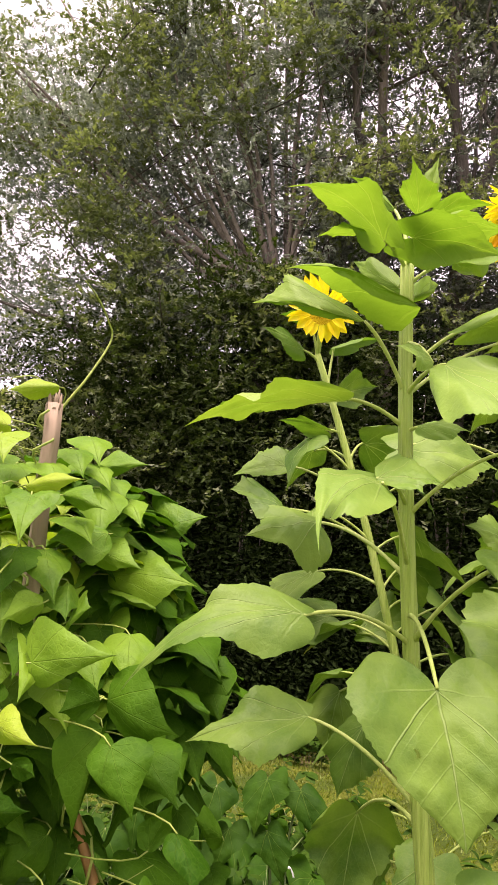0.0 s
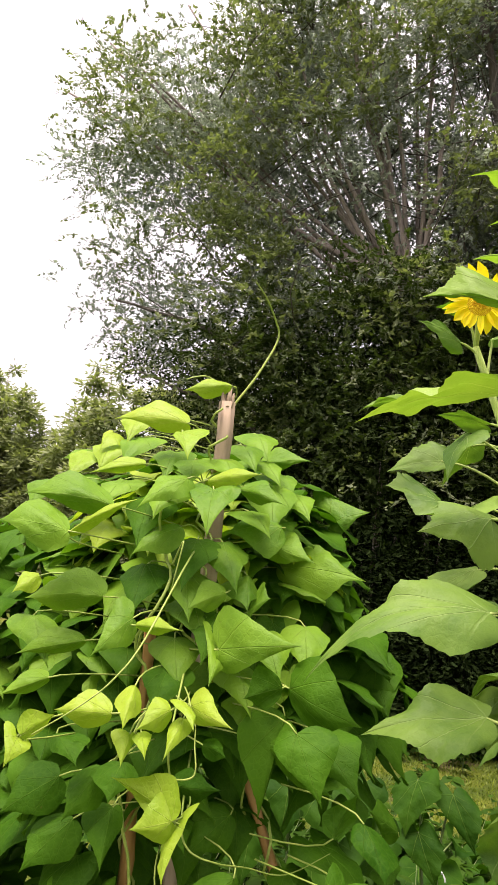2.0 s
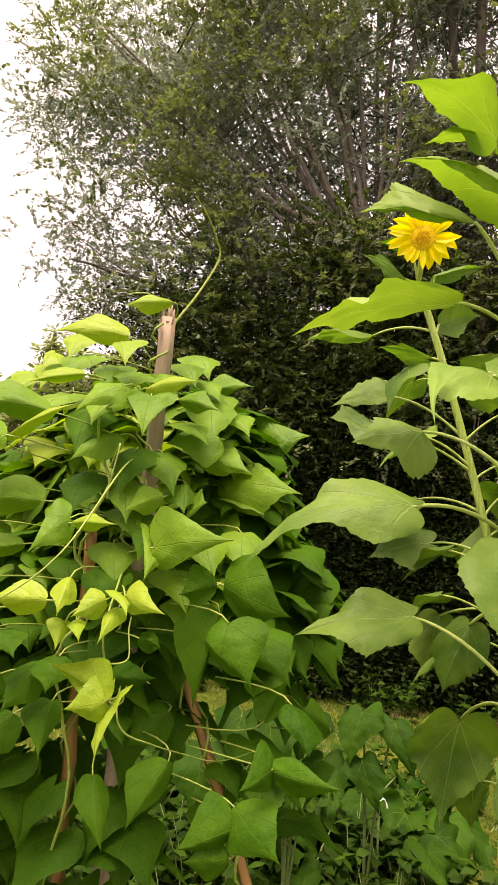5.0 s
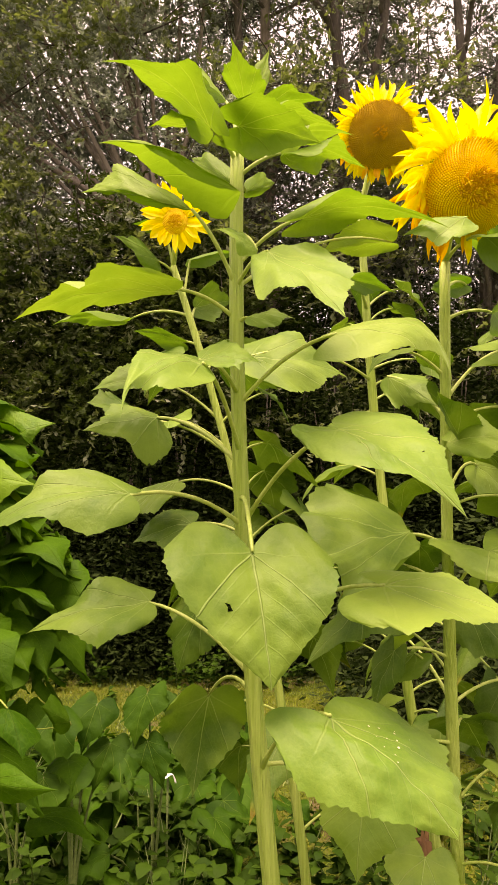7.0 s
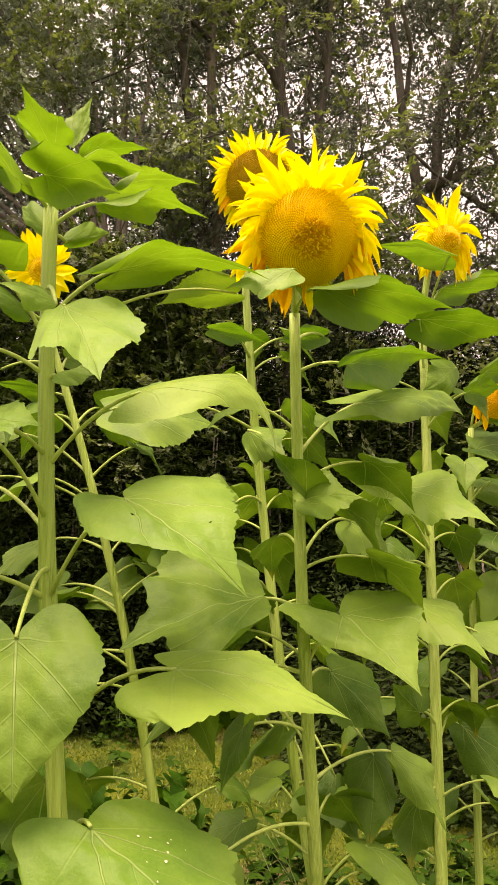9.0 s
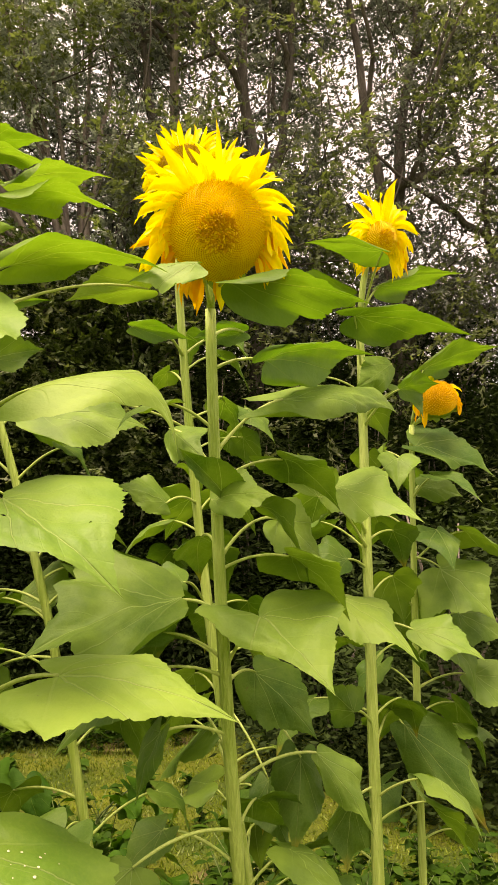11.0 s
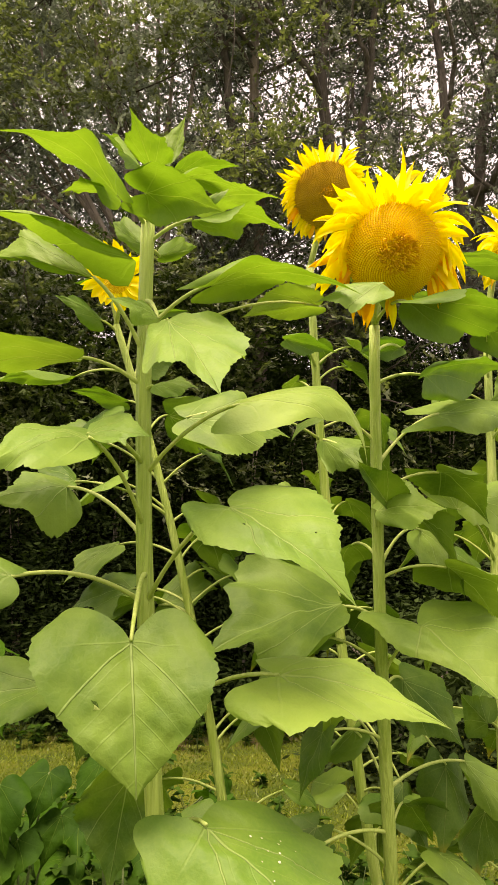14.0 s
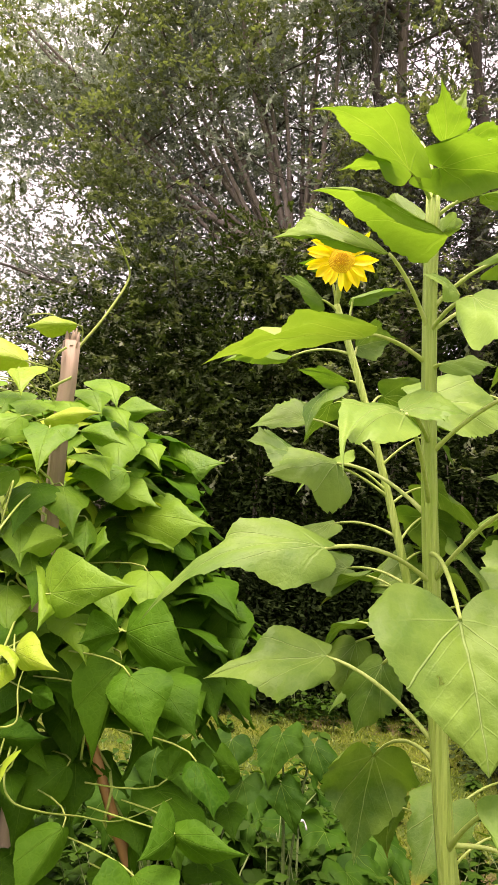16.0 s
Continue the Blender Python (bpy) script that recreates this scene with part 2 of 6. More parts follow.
M_WEED = foliage_material("weed_leaves", rgb(0.012, 0.042, 0.003), rgb(0.05, 0.115, 0.009), 0.35, 0.65, 0.1)
M_GRASS = foliage_material("grass_blades", rgb(0.05, 0.10, 0.006), rgb(0.19, 0.245, 0.016), 0.3)


def ground_material():
    n = Net("lawn")
    f = n.step(n.noise(1.3, 5.0), 0.35, 0.65)
    g = n.step(n.noise(45.0, 4.0), 0.3, 0.7)
    col = n.mix(f, rgb(0.055, 0.10, 0.007), rgb(0.15, 0.18, 0.014))
    col = n.mix(n.math("MULTIPLY", g, 0.45), col, rgb(0.035, 0.05, 0.012))
    soil = n.step(n.noise(0.9, 4.0, n.add("Mapping", {"Vector": n.add("TexCoord").outputs["Object"], "Location": (7, 3, 0)}).outputs["Vector"]), 0.58, 0.68)
    col = n.mix(n.math("MULTIPLY", soil, 0.7), col, rgb(0.13, 0.09, 0.05))
    return n.finish(col, 0.9, n.bump(g, 0.8, 0.03), spec=0.2)


M_GROUND = ground_material()

# ---- builders ----
ORIGIN = {}


def thing(name, at, label, category, group="", kind=""):
    ob = new(name)
    ob.location = at
    ob.empty_display_size = 0.1
    ORIGIN[ob.name] = Vector(at)
    return tagged(ob, label, category, group, kind)


def mesh_of(name, verts, faces, material, uvs=None, smooth=True):
    me = bpy.data.meshes.new(name)
    me.from_pydata([tuple(v) for v in verts], [], faces)
    if uvs is not None:
        layer = me.uv_layers.new(name="UVMap")
        flat = np.array([uvs[i] for f in faces for i in f], dtype=np.float32).ravel()
        layer.data.foreach_set("uv", flat)
    if smooth:
        me.polygons.foreach_set("use_smooth", [True] * len(me.polygons))
    me.materials.append(material)
    me.update()
    return me


def part(name, me, parent, label="", m=None):
    """A mesh in world coordinates (or in its own, laid at m) under a thing or a part."""
    ob = new(name, me)
    top = parent if parent.name in ORIGIN else parent.parent
    off = ORIGIN[top.name]
    if m is None:
        me.transform(Matrix.Translation(-off))
    else:
        ob.matrix_basis = (Matrix.Translation(-off) @ m) if parent is top else m
    ob.parent = parent
    if parent is not top:
        ob.matrix_parent_inverse = parent.matrix_basis.inverted() @ (Matrix.Translation(-off) if m is not None else Matrix())
    return tagged(ob, label)


def tube(pts, radii, sides=8, ridge=0.0, seed=0):
    """Vertices, faces and UVs of a tapered tube along points."""
    rng = random.Random(seed)
    pts = [Vector(p) for p in pts]
    verts, faces, uvs = [], [], []
    ref = Vector((1, 0.13, 0.07)).normalized()
    for i, p in enumerate(pts):
        d = (pts[min(i + 1, len(pts) - 1)] - pts[max(i - 1, 0)]).normalized()
        s = d.cross(ref)
        if s.length < 0.2:
            s = d.cross(Vector((0.1, 1, 0.2)))
        s.normalize()
        q = d.cross(s)
        for k in range(sides):
            ang = 2 * math.pi * k / sides
            r = radii[i] * (1 + ridge * (1 if k % 2 else -1) + 0.04 * rng.uniform(-1, 1))
            verts.append(p + s * math.cos(ang) * r + q * math.sin(ang) * r)
            uvs.append((k / sides, i / max(1, len(pts) - 1)))
    for i in range(len(pts) - 1):
        for k in range(sides):
            a, b = i * sides + k, i * sides + (k + 1) % sides
            faces.append((a, b, b + sides, a + sides))
    for end in (0, len(pts) - 1):
        ring = [end * sides + k for k in range(sides)]
        faces.append(tuple(ring if end else ring[::-1]))
    return verts, faces, uvs


def bend(p0, p1, p2, n):
    """Points of a quadratic arc."""
    a, b, c = Vector(p0), Vector(p1), Vector(p2)
    return [a * (1 - t) ** 2 + b * 2 * t * (1 - t) + c * t ** 2 for t in (i / (n - 1) for i in range(n))]


SUN_OUTLINE = ((0.0, 0.78), (0.07, 0.95), (0.15, 1.0), (0.24, 0.95), (0.36, 0.79), (0.48, 0.60), (0.6, 0.42), (0.72, 0.26), (0.84, 0.125), (0.93, 0.045), (1.0, 0.0))
HEART_OUTLINE = ((0.0, 0.85), (0.07, 0.97), (0.16, 1.0), (0.3, 0.96), (0.45, 0.82), (0.6, 0.62), (0.74, 0.40), (0.86, 0.21), (0.94, 0.08), (1.0, 0.0))
BEAN_OUTLINE = ((0.0, 0.7), (0.07, 0.9), (0.16, 1.0), (0.25, 0.97), (0.4, 0.78), (0.55, 0.54), (0.7, 0.30), (0.83, 0.13), (0.93, 0.04), (1.0, 0.0))
LANCE_OUTLINE = ((0.0, 0.1), (0.1, 0.45), (0.3, 0.95), (0.45, 1.0), (0.65, 0.8), (0.85, 0.35), (1.0, 0.0))


def outline(table, u):
    for (a, p), (b, q) in zip(table, table[1:]):
        if u <= b:
            t = (u - a) / (b - a)
            return p + (q - p) * (t * t * (3 - 2 * t) * 0.5 + t * 0.5)
    return 0.0


def blade(b, tip, width, roll=0.0, droop=0.12, fold=0.1, seed=0, table=SUN_OUTLINE, lobe=0.2, wave=0.05, nu=28, nv=14, teeth=0.024, curl=0.0, holes=(), rough=0.2):
    """A leaf blade from its base to its tip: arched, folded at the midrib, wavy and toothed."""
    rng = random.Random(seed)
    b, tip = Vector(b), Vector(tip)
    a = tip - b
    length = a.length
    a.normalize()
    side = Vector((a.y, -a.x, 0))
    side = side.normalized() if side.length > 0.05 else Vector((1, 0, 0))
    side = Matrix.Rotation(radians(roll), 3, a) @ side
    nor = side.cross(a)
    ph, k1, k2 = rng.uniform(0, 6.28), rng.uniform(5, 9), rng.uniform(9, 14)
    ph2, skew = rng.uniform(0, 6.28), rng.uniform(-0.06, 0.06)
    amp = [rng.uniform(0.6, 1.3) for _ in range(2)]
    k3, ph3 = rng.uniform(17, 24), rng.uniform(0, 6.28)
    turn, big = radians(rng.uniform(-16, 16)) * min(1, rough * 6), [rng.uniform(0.75, 1.3) for _ in range(2)]
    saw = [[rng.uniform(0.2, 1.8) * (1 if i % 2 else -0.8) for i in range(nu + 1)] for _ in range(2)]
    lean = [rng.uniform(-0.28, 0.16) for _ in range(2)]
    verts, faces, uvs = [], [], []
    for i in range(nu + 1):
        u = i / nu
        w = max(outline(table, u), 0.004) * width * 0.5
        for j in range(nv + 1):
            v = -1 + 2 * j / nv
            av = abs(v)
            ww = w * (1 + (teeth * saw[v > 0][i] if av > 0.99 and 0 < i < nu else 0) + rough * noise.noise(Vector((u * 5.5, 3.0 if v > 0 else -3.0, seed * 0.37))) * av + 0.5 * rough * noise.noise(Vector((u * 15, 5.0 if v > 0 else -5.0, seed * 0.7))) * av)
            back = big[v > 0] * lobe * 1.6 * av ** 0.7 * (1 - 0.75 * av ** 3) * (1 - u) ** 3
            h = droop * length * math.sin(math.pi * min(1, u * 1.05)) + (fold + lean[v > 0]) * av * ww
            h += wave * width * av ** 2 * math.sin(k1 * u + ph + (1.9 if v > 0 else 0)) * amp[v > 0] * (1 - 0.3 * u)
            h += 0.3 * wave * width * math.sin(k2 * u + ph2) * av ** 1.5
            h += 0.22 * wave * width * av ** 3 * math.sin(k3 * u + ph3 + (2.3 if v > 0 else 0))
            h -= curl * width * av ** 3
            h += 0.17 * rough * width * noise.noise(Vector((u * 4.0, v * 2.2, seed * 0.61)))
            h -= 0.05 * length * (1 - u) ** 4 * av
            x, tw = v * ww, turn * (2 * u - 1)
            x, h = x * math.cos(tw) - h * math.sin(tw) * 0.6, h + x * math.sin(tw)
            q = b + a * (length * (u - back)) + side * (x + skew * width * math.sin(math.pi * u)) + nor * h
            verts.append(q)
            uvs.append((0.5 + 0.5 * v * outline(table, u), u - back))
    for i, j in holes:
        ring = [i * (nv + 1) + j, i * (nv + 1) + j + 1, (i + 1) * (nv + 1) + j, (i + 1) * (nv + 1) + j + 1]
        mid = sum((verts[k] for k in ring), Vector()) / 4
        for k in ring:
            verts[k] = verts[k].lerp(mid, rng.uniform(-0.3, 0.6))
    for i in range(nu):
        for j in range(nv):
            p = i * (nv + 1) + j
            if (i, j) not in holes:
                faces.append((p, p + 1, p + nv + 2, p + nv + 1))
    return verts, faces, uvs


def spanned(b, tip, left, right, mid=None, arch=0.07, seed=0, table=SUN_OUTLINE, lobe=0.22, ruffle=0.06, rough=0.2, teeth=0.022, nu=36, nv=14, holes=(), quilt=0.014, puff=0.09, dent=0.045):
    """A leaf blade spanned by its base, tip and the two points of its greatest breadth."""
    rng = random.Random(seed)
    b, tip, left, right = Vector(b), Vector(tip), Vector(left), Vector(right)
    axis = tip - b
    length = axis.length
    nor = (right - left).cross(axis).normalized()
    if nor.z < 0:
        nor = -nor
    mid = Vector(mid) if mid else (b + tip) * 0.5 + nor * arch * length
    ctrl = mid * 2 - (b + tip) * 0.5

    def rib(u):
        return b * (1 - u) ** 2 + ctrl * 2 * u * (1 - u) + tip * u * u

    arms = (left - rib(0.2), right - rib(0.2))
    width = arms[0].length + arms[1].length
    ph = [rng.uniform(0, 6.28) for _ in range(6)]
    k1, k2 = rng.uniform(6, 10), rng.uniform(15, 22)
    big = [rng.uniform(0.8, 1.2) for _ in range(2)]
    saw = [[rng.uniform(0.3, 1.7) * (1 if i % 2 else -0.9) for i in range(nu + 1)] for _ in range(2)]
    verts, faces, uvs = [], [], []
    for i in range(nu + 1):
        u = i / nu
        w = max(outline(table, u), 0.004)
        r = rib(u)
        d = (rib(min(1, u + 0.02)) - rib(max(0, u - 0.02))).normalized()
        for j in range(nv + 1):
            v = -1 + 2 * j / nv
            av, k = abs(v), int(v > 0)
            ww = 1 + (teeth * saw[k][i] if av > 0.99 and 0 < i < nu else 0)
            ww += av * rough * (noise.noise(Vector((u * 5.0, 3.0 - 6 * k, seed * 0.37))) + 0.45 * noise.noise(Vector((u * 14, 5.0 - 10 * k, seed * 0.7))))
            back = big[k] * lobe * 1.6 * av ** 0.7 * (1 - 0.75 * av ** 3) * (1 - u) ** 3
            h = ruffle * width * av ** 2.2 * (math.sin(k1 * u + ph[k]) + 0.35 * math.sin(k2 * u + ph[2 + k])) * (1 - 0.4 * u)
            h += puff * width * av * (1 - av) * (0.5 + u) + dent * width * (noise.noise(Vector((u * 3.2, v * 1.6, seed * 0.61))) + 0.5 * noise.noise(Vector((u * 7.5, v * 4.0, seed * 0.23))))
            q = u - 0.55 * w * av - 0.16 * (w * av) ** 2
            h += quilt * width * (abs(math.sin(math.pi * (q * 5.0 - 0.5))) - 0.5) * min(1, 5 * av) * (1 - av ** 4)
            verts.append(r + arms[k] * (w * av * ww) - d * (length * back) + nor * (h * min(1.0, 1.25 * w)))
            uvs.append((0.5 + 0.5 * v * w, u - back))
    for i, j in holes:
        ring = [i * (nv + 1) + j, i * (nv + 1) + j + 1, (i + 1) * (nv + 1) + j, (i + 1) * (nv + 1) + j + 1]
        c = sum((verts[k] for k in ring), Vector()) / 4
        for k in ring:
            verts[k] = verts[k].lerp(c, rng.uniform(-0.3, 0.6))
    for i in range(nu):
        for j in range(nv):
            p = i * (nv + 1) + j
            if (i, j) not in holes:
                faces.append((p, p + 1, p + nv + 2, p + nv + 1))
    return verts, faces, uvs


def join(*pieces):
    verts, faces, uvs = [], [], []
    for v, f, t in pieces:
        k = len(verts)
        verts += list(v)
        faces += [tuple(i + k for i in q) for q in f]
        uvs += list(t)
    return verts, faces, uvs


# ---- ground ----
ground = new("ground", mesh_of("ground", [(-600, -600, 0), (600, -600, 0), (600, 600, 0), (-600, 600, 0)], [(0, 1, 2, 3)], M_GROUND))
tagged(ground, "patchy mown lawn of yellowish green grass", "lawn", kind="structure")


# ---- sunflowers ----
class Plant:
    """A sunflower: its stem as a gently bowed line, and leaves on it."""

    def __init__(self, label, low, mid, top, radius, skin=None):
        self.skin = skin or M_SUNLEAF
        low, mid, top = Vector(low), Vector(mid), Vector(top)
        ctrl = mid * 2 - (low + top) * 0.5
        self.pts = bend(low, ctrl, top, 25)
        self.ob = thing("sunflower", (low.x, low.y, 0.0), label, "sunflower", "sunflowers in the bed")
        radii = [radius * (1.12 - 0.34 * (i / 24) ** 1.5) for i in range(25)]
        self.seed = int(low.x * 1000) % 997
        me = mesh_of("stem", *tube(self.pts, radii, 18, 0.045, self.seed)[:2], M_STEM)
        part("stem", me, self.ob)
        self.radius = radius
        self.count = 0

    def point(self, z):
        for p, q in zip(self.pts, self.pts[1:]):
            if p.z <= z <= q.z:
                return p.lerp(q, (z - p.z) / (q.z - p.z))
        return self.pts[-1]


def petiole(plant, ob, z, base, stalk):
    s, b = plant.point(z), Vector(base)
    gap = (b - s).length
    if stalk and gap > 0.01:
        mid = s.lerp(b, 0.5) + Vector((0, 0, 0.2 * gap))
        r = 0.0037 * stalk
        pts = bend(s, mid, b, 10)
        me = mesh_of("petiole", *tube(pts, [r * 1.6, r * 1.2, r, r, r, r, r * 0.95, r * 0.9, r * 0.85, r * 0.7], 8)[:2], M_PETIOLE)
        part("petiole", me, ob)


def leaf(plant, z, base, tip, left, right, skin=None, stalk=1.0, **shape):
    """A leaf on its petiole, spanned by four points."""
    plant.count += 1
    g = spanned(base, tip, left, right, seed=plant.seed + plant.count * 17, **shape)
    ob = part("leaf", mesh_of("leaf", *g[:2], skin or plant.skin, g[2]), plant.ob)
    petiole(plant, ob, z, base, stalk)
    return ob


def hanging_leaf(plant, z, base, tip, width, roll, material):
    plant.count += 1
    seed = plant.seed + plant.count * 17
    rng = random.Random(seed)
    b, t = Vector(base), Vector(tip)
    a = (t - b).normalized()
    side = Matrix.Rotation(radians(roll), 3, a) @ a.cross(Vector((0, 0, 1))).normalized()
    nor = side.cross(a)
    mid = b.lerp(t, 0.2) + nor * width * rng.uniform(-0.15, 0.2)
    g = spanned(b, t, mid + side * width * rng.uniform(0.42, 0.58), mid - side * width * rng.uniform(0.42, 0.58), arch=rng.uniform(0.03, 0.16), seed=seed, lobe=0.24, ruffle=0.08, nu=28, nv=12)
    petiole(plant, part("leaf", mesh_of("leaf", *g[:2], material, g[2]), plant.ob), z, base, 0.9)


def speckle(ob, faces, size):
    """White specks lying on a leaf."""
    me, rng = ob.data, random.Random(6)
    pieces = []
    for k in faces:
        q = me.polygons[k]
        n = q.normal if q.normal.y < 0 else -q.normal
        s = n.orthogonal().normalized()
        t = n.cross(s)
        c = q.center + n * 0.0015
        r = size * rng.uniform(0.5, 1.3)
        ring = [c + s * math.cos(a) * r * rng.uniform(0.5, 1.2) + t * math.sin(a) * r * rng.uniform(0.5, 1.2) for a in (0, 1, 2, 3, 4, 5)]
        pieces.append((ring + [c + n * r * 0.4], [(i, (i + 1) % 6, 6) for i in range(6)], [(0, 0)] * 7))
    g = join(*pieces)
    sp = new("specks", mesh_of("specks", g[0], g[1], M_SPECK))
    sp.parent = ob
    tagged(sp, "small white specks", kind="stuff")


def fill_leaves(plant, z0, z1, count, seed):
    """More drooping leaves up a stem, most of them on its far side."""
    rng = random.Random(seed)
    for i in range(count):
        z = z0 + (z1 - z0) * (i + rng.random()) / count
        a = radians(90 + rng.uniform(-110, 110)) if rng.random() > 0.2 else radians(rng.uniform(150, 390))
        d = Vector((math.cos(a), math.sin(a), 0))
        s = plant.point(z)
        b = s + d * rng.uniform(0.1, 0.2) + Vector((0, 0, rng.uniform(0.02, 0.1)))
        size = rng.uniform(0.14, 0.24) * (1.0 if z < 2.0 else 0.75)
        side = d.cross(Vector((0, 0, 1)))
        t = b + (d * rng.uniform(0.3, 0.9) + side * rng.uniform(-0.5, 0.5) + Vector((0, 0, -rng.uniform(0.4, 1.2)))).normalized() * size
        hanging_leaf(plant, z, b, t, size * rng.uniform(0.8, 1.0), rng.uniform(-25, 25), M_OLDLEAF if rng.random() < 0.35 and z < 1.9 else M_DEEP)


def petal_mesh(start, out, axis, length, width, limp, curl, twist, seed, material):
    """A ray petal: it leaves the rim, curls along the head's axis and sinks as far as it is limp."""
    rng = random.Random(seed)
    verts, faces, uvs = [], [], []
    nu, nv = 9, 4
    p, d = Vector(start), Vector(out).normalized()
    k = length / nu
    side0 = axis.cross(d).normalized()
    sway = side0 * rng.uniform(-0.07, 0.07)
    for i in range(nu + 1):
        u = i / nu
        w = width * 0.5 * (0.45 + 0.65 * math.sin(math.pi * min(1, u * 0.75 + 0.12))) * (1 - u ** 5) + 0.0002
        s = side0 - d * side0.dot(d)
        s.normalize()
        n = d.cross(s)
        tw = twist * u * u
        s, n = s * math.cos(tw) + n * math.sin(tw), n * math.cos(tw) - s * math.sin(tw)
        for j in range(nv + 1):
            v = -1 + 2 * j / nv
            verts.append(p + s * (v * w) + n * (v * v * w * 0.45 - (0.12 * w if j == 2 else 0) + rng.uniform(-1, 1) * 0.05 * w))
            uvs.append((0.5 + v * 0.5, u))
        d = (d + Vector((0, 0, -limp * 0.36)) + axis * (curl * 0.25 * (0.3 + u)) + sway).normalized()
        p = p + d * k
    for i in range(nu):
        for j in range(nv):
            q = i * (nv + 1) + j
            faces.append((q, q + 1, q + nv + 2, q + nv + 1))
    return mesh_of("petal", verts, faces, material, uvs)


def flower_head(plant, centre, facing, disc, petal, petals, curl=(-0.3, 0.3), florets=500, dome=0.35, wide=0.032, rings=2, seed=1, dark=0.45, ragged=0.3, old=0.0, spread=(-25, 25), green=0.75, skin=None):
    """A head: a domed disc of florets, ray petals round it, a green back with sepals and its neck."""
    rng = random.Random(seed)
    n = Vector(facing).normalized()
    m = Matrix.Translation(centre) @ n.to_track_quat("Z", "Y").to_matrix().to_4x4()
    verts, faces, uvs = [], [], []
    rows, cols = 9, 36
    for i in range(rows + 1):
        r = i / rows
        for k in range(cols):
            ang = 2 * math.pi * k / cols
            verts.append((disc * r * math.cos(ang), disc * r * math.sin(ang), disc * dome * (1 - r ** 2.4) - disc * 0.05))
    for i in range(rows):
        for k in range(cols):
            a, b = i * cols + k, i * cols + (k + 1) % cols
            faces.append((a, a + cols, b + cols, b) if i else (a, a + cols, b + cols))
    depth = disc * 0.55
    base = len(verts)
    for i in range(1, 6):
        r = 1.06 * math.cos(i / 5 * 1.45)
        for k in range(cols):
            ang = 2 * math.pi * k / cols
            verts.append((disc * r * math.cos(ang), disc * r * math.sin(ang), -disc * 0.05 - depth * math.sin(i / 5 * 1.5)))
    for i in range(5):
        s0 = rows * cols if i == 0 else base + (i - 1) * cols
        s1 = base + i * cols
        for k in range(cols):
            faces.append((s0 + k, s1 + k, s1 + (k + 1) % cols, s0 + (k + 1) % cols))
    me = mesh_of("flower_head", verts, faces, skin or M_FLORET_DARK)
    me.materials.append(M_SEPAL)
    for p in me.polygons:
        if min(p.vertices) >= rows * cols:
            p.material_index = 1
    head = part("flower_head", me, plant.ob, "", m)
    # florets in a spiral
    fv, ff = [], []
    fv2, ff2 = [], []
    for i in range(florets):
        r = math.sqrt((i + 0.5) / florets)
        ang = i * 2.399963
        z = disc * dome * (1 - r ** 2.4) - disc * 0.05
        c = Vector((disc * r * math.cos(ang), disc * r * math.sin(ang), z))
        up = Vector((math.cos(ang) * r * dome * 1.6, math.sin(ang) * r * dome * 1.6, 1)).normalized()
        open_ring = r < dark
        h = disc * (0.13 if open_ring else 0.05) * rng.uniform(0.7, 1.3)
        s = disc * 1.05 / math.sqrt(florets)
        up = (up + Vector((rng.uniform(-1, 1), rng.uniform(-1, 1), 0)) * (0.45 if open_ring else 0.12)).normalized()
        t1 = up.orthogonal().normalized() * s
        t2 = up.cross(t1)
        lv, lf = (fv2, ff2) if open_ring and rng.random() < 0.6 else (fv, ff)
        k = len(lv)
        lv += [c + t1, c + t2, c - t1, c - t2, c + up * h]
        lf += [(k, k + 1, k + 4), (k + 1, k + 2, k + 4), (k + 2, k + 3, k + 4), (k + 3, k, k + 4)]
    for nm, lv, lf, mt in (("seed_disc", fv, ff, skin or M_FLORET), ("open_disc", fv2, ff2, M_FLORET_DARK)):
        if lf:
            ob = new(nm, mesh_of(nm, lv, lf, mt, smooth=False))
            ob.parent = head
            tagged(ob, kind="stuff")
    turn = m.to_3x3()
    inv = m.inverted()
    for i in range(petals):
        ring = i % rings
        ang = 2 * math.pi * (i + rng.uniform(-0.9, 0.9)) / petals
        if math.sin(ang) < -0.45 and rng.random() < 0.45 * ragged:
            continue
        radial = turn @ Vector((math.cos(ang), math.sin(ang), 0))
        lift = radians(rng.uniform(*spread) - 12 * ring)
        out = radial * math.cos(lift) + n * math.sin(lift)
        side = 1 - max(0.0, radial.z) * 0.85
        limp = ragged * side * rng.uniform(0.2, 1.5)
        faded = radial.z < 0.0 and rng.random() < old
        start = m @ Vector((disc * 0.95 * math.cos(ang), disc * 0.95 * math.sin(ang), -disc * (0.02 + 0.1 * ring)))
        size = petal * rng.uniform(0.65, 1.3) * (1 + 0.2 * radial.z)
        me = petal_mesh(start, out, n, size, wide * rng.uniform(0.65, 1.5), limp, rng.uniform(*curl) * (0.35 + 0.65 * rng.random()), rng.uniform(-1.6, 1.6) * ragged, seed * 131 + i, M_PETAL_OLD if faded else M_PETAL)
        me.transform(inv)
        ob = new("petal", me)
        ob.parent = head
    sep = mesh_of("sepal", *(g := blade((0, 0, 0), (disc * green, 0, 0.1 * disc), disc * 0.4, 0, 0.1, 0.1, seed, LANCE_OUTLINE, 0.0, 0.02, 8, 4, 0.0))[:2], M_SEPAL, g[2])
    for i in range(18):
        ob = new("sepal", sep)
        ob.parent = head
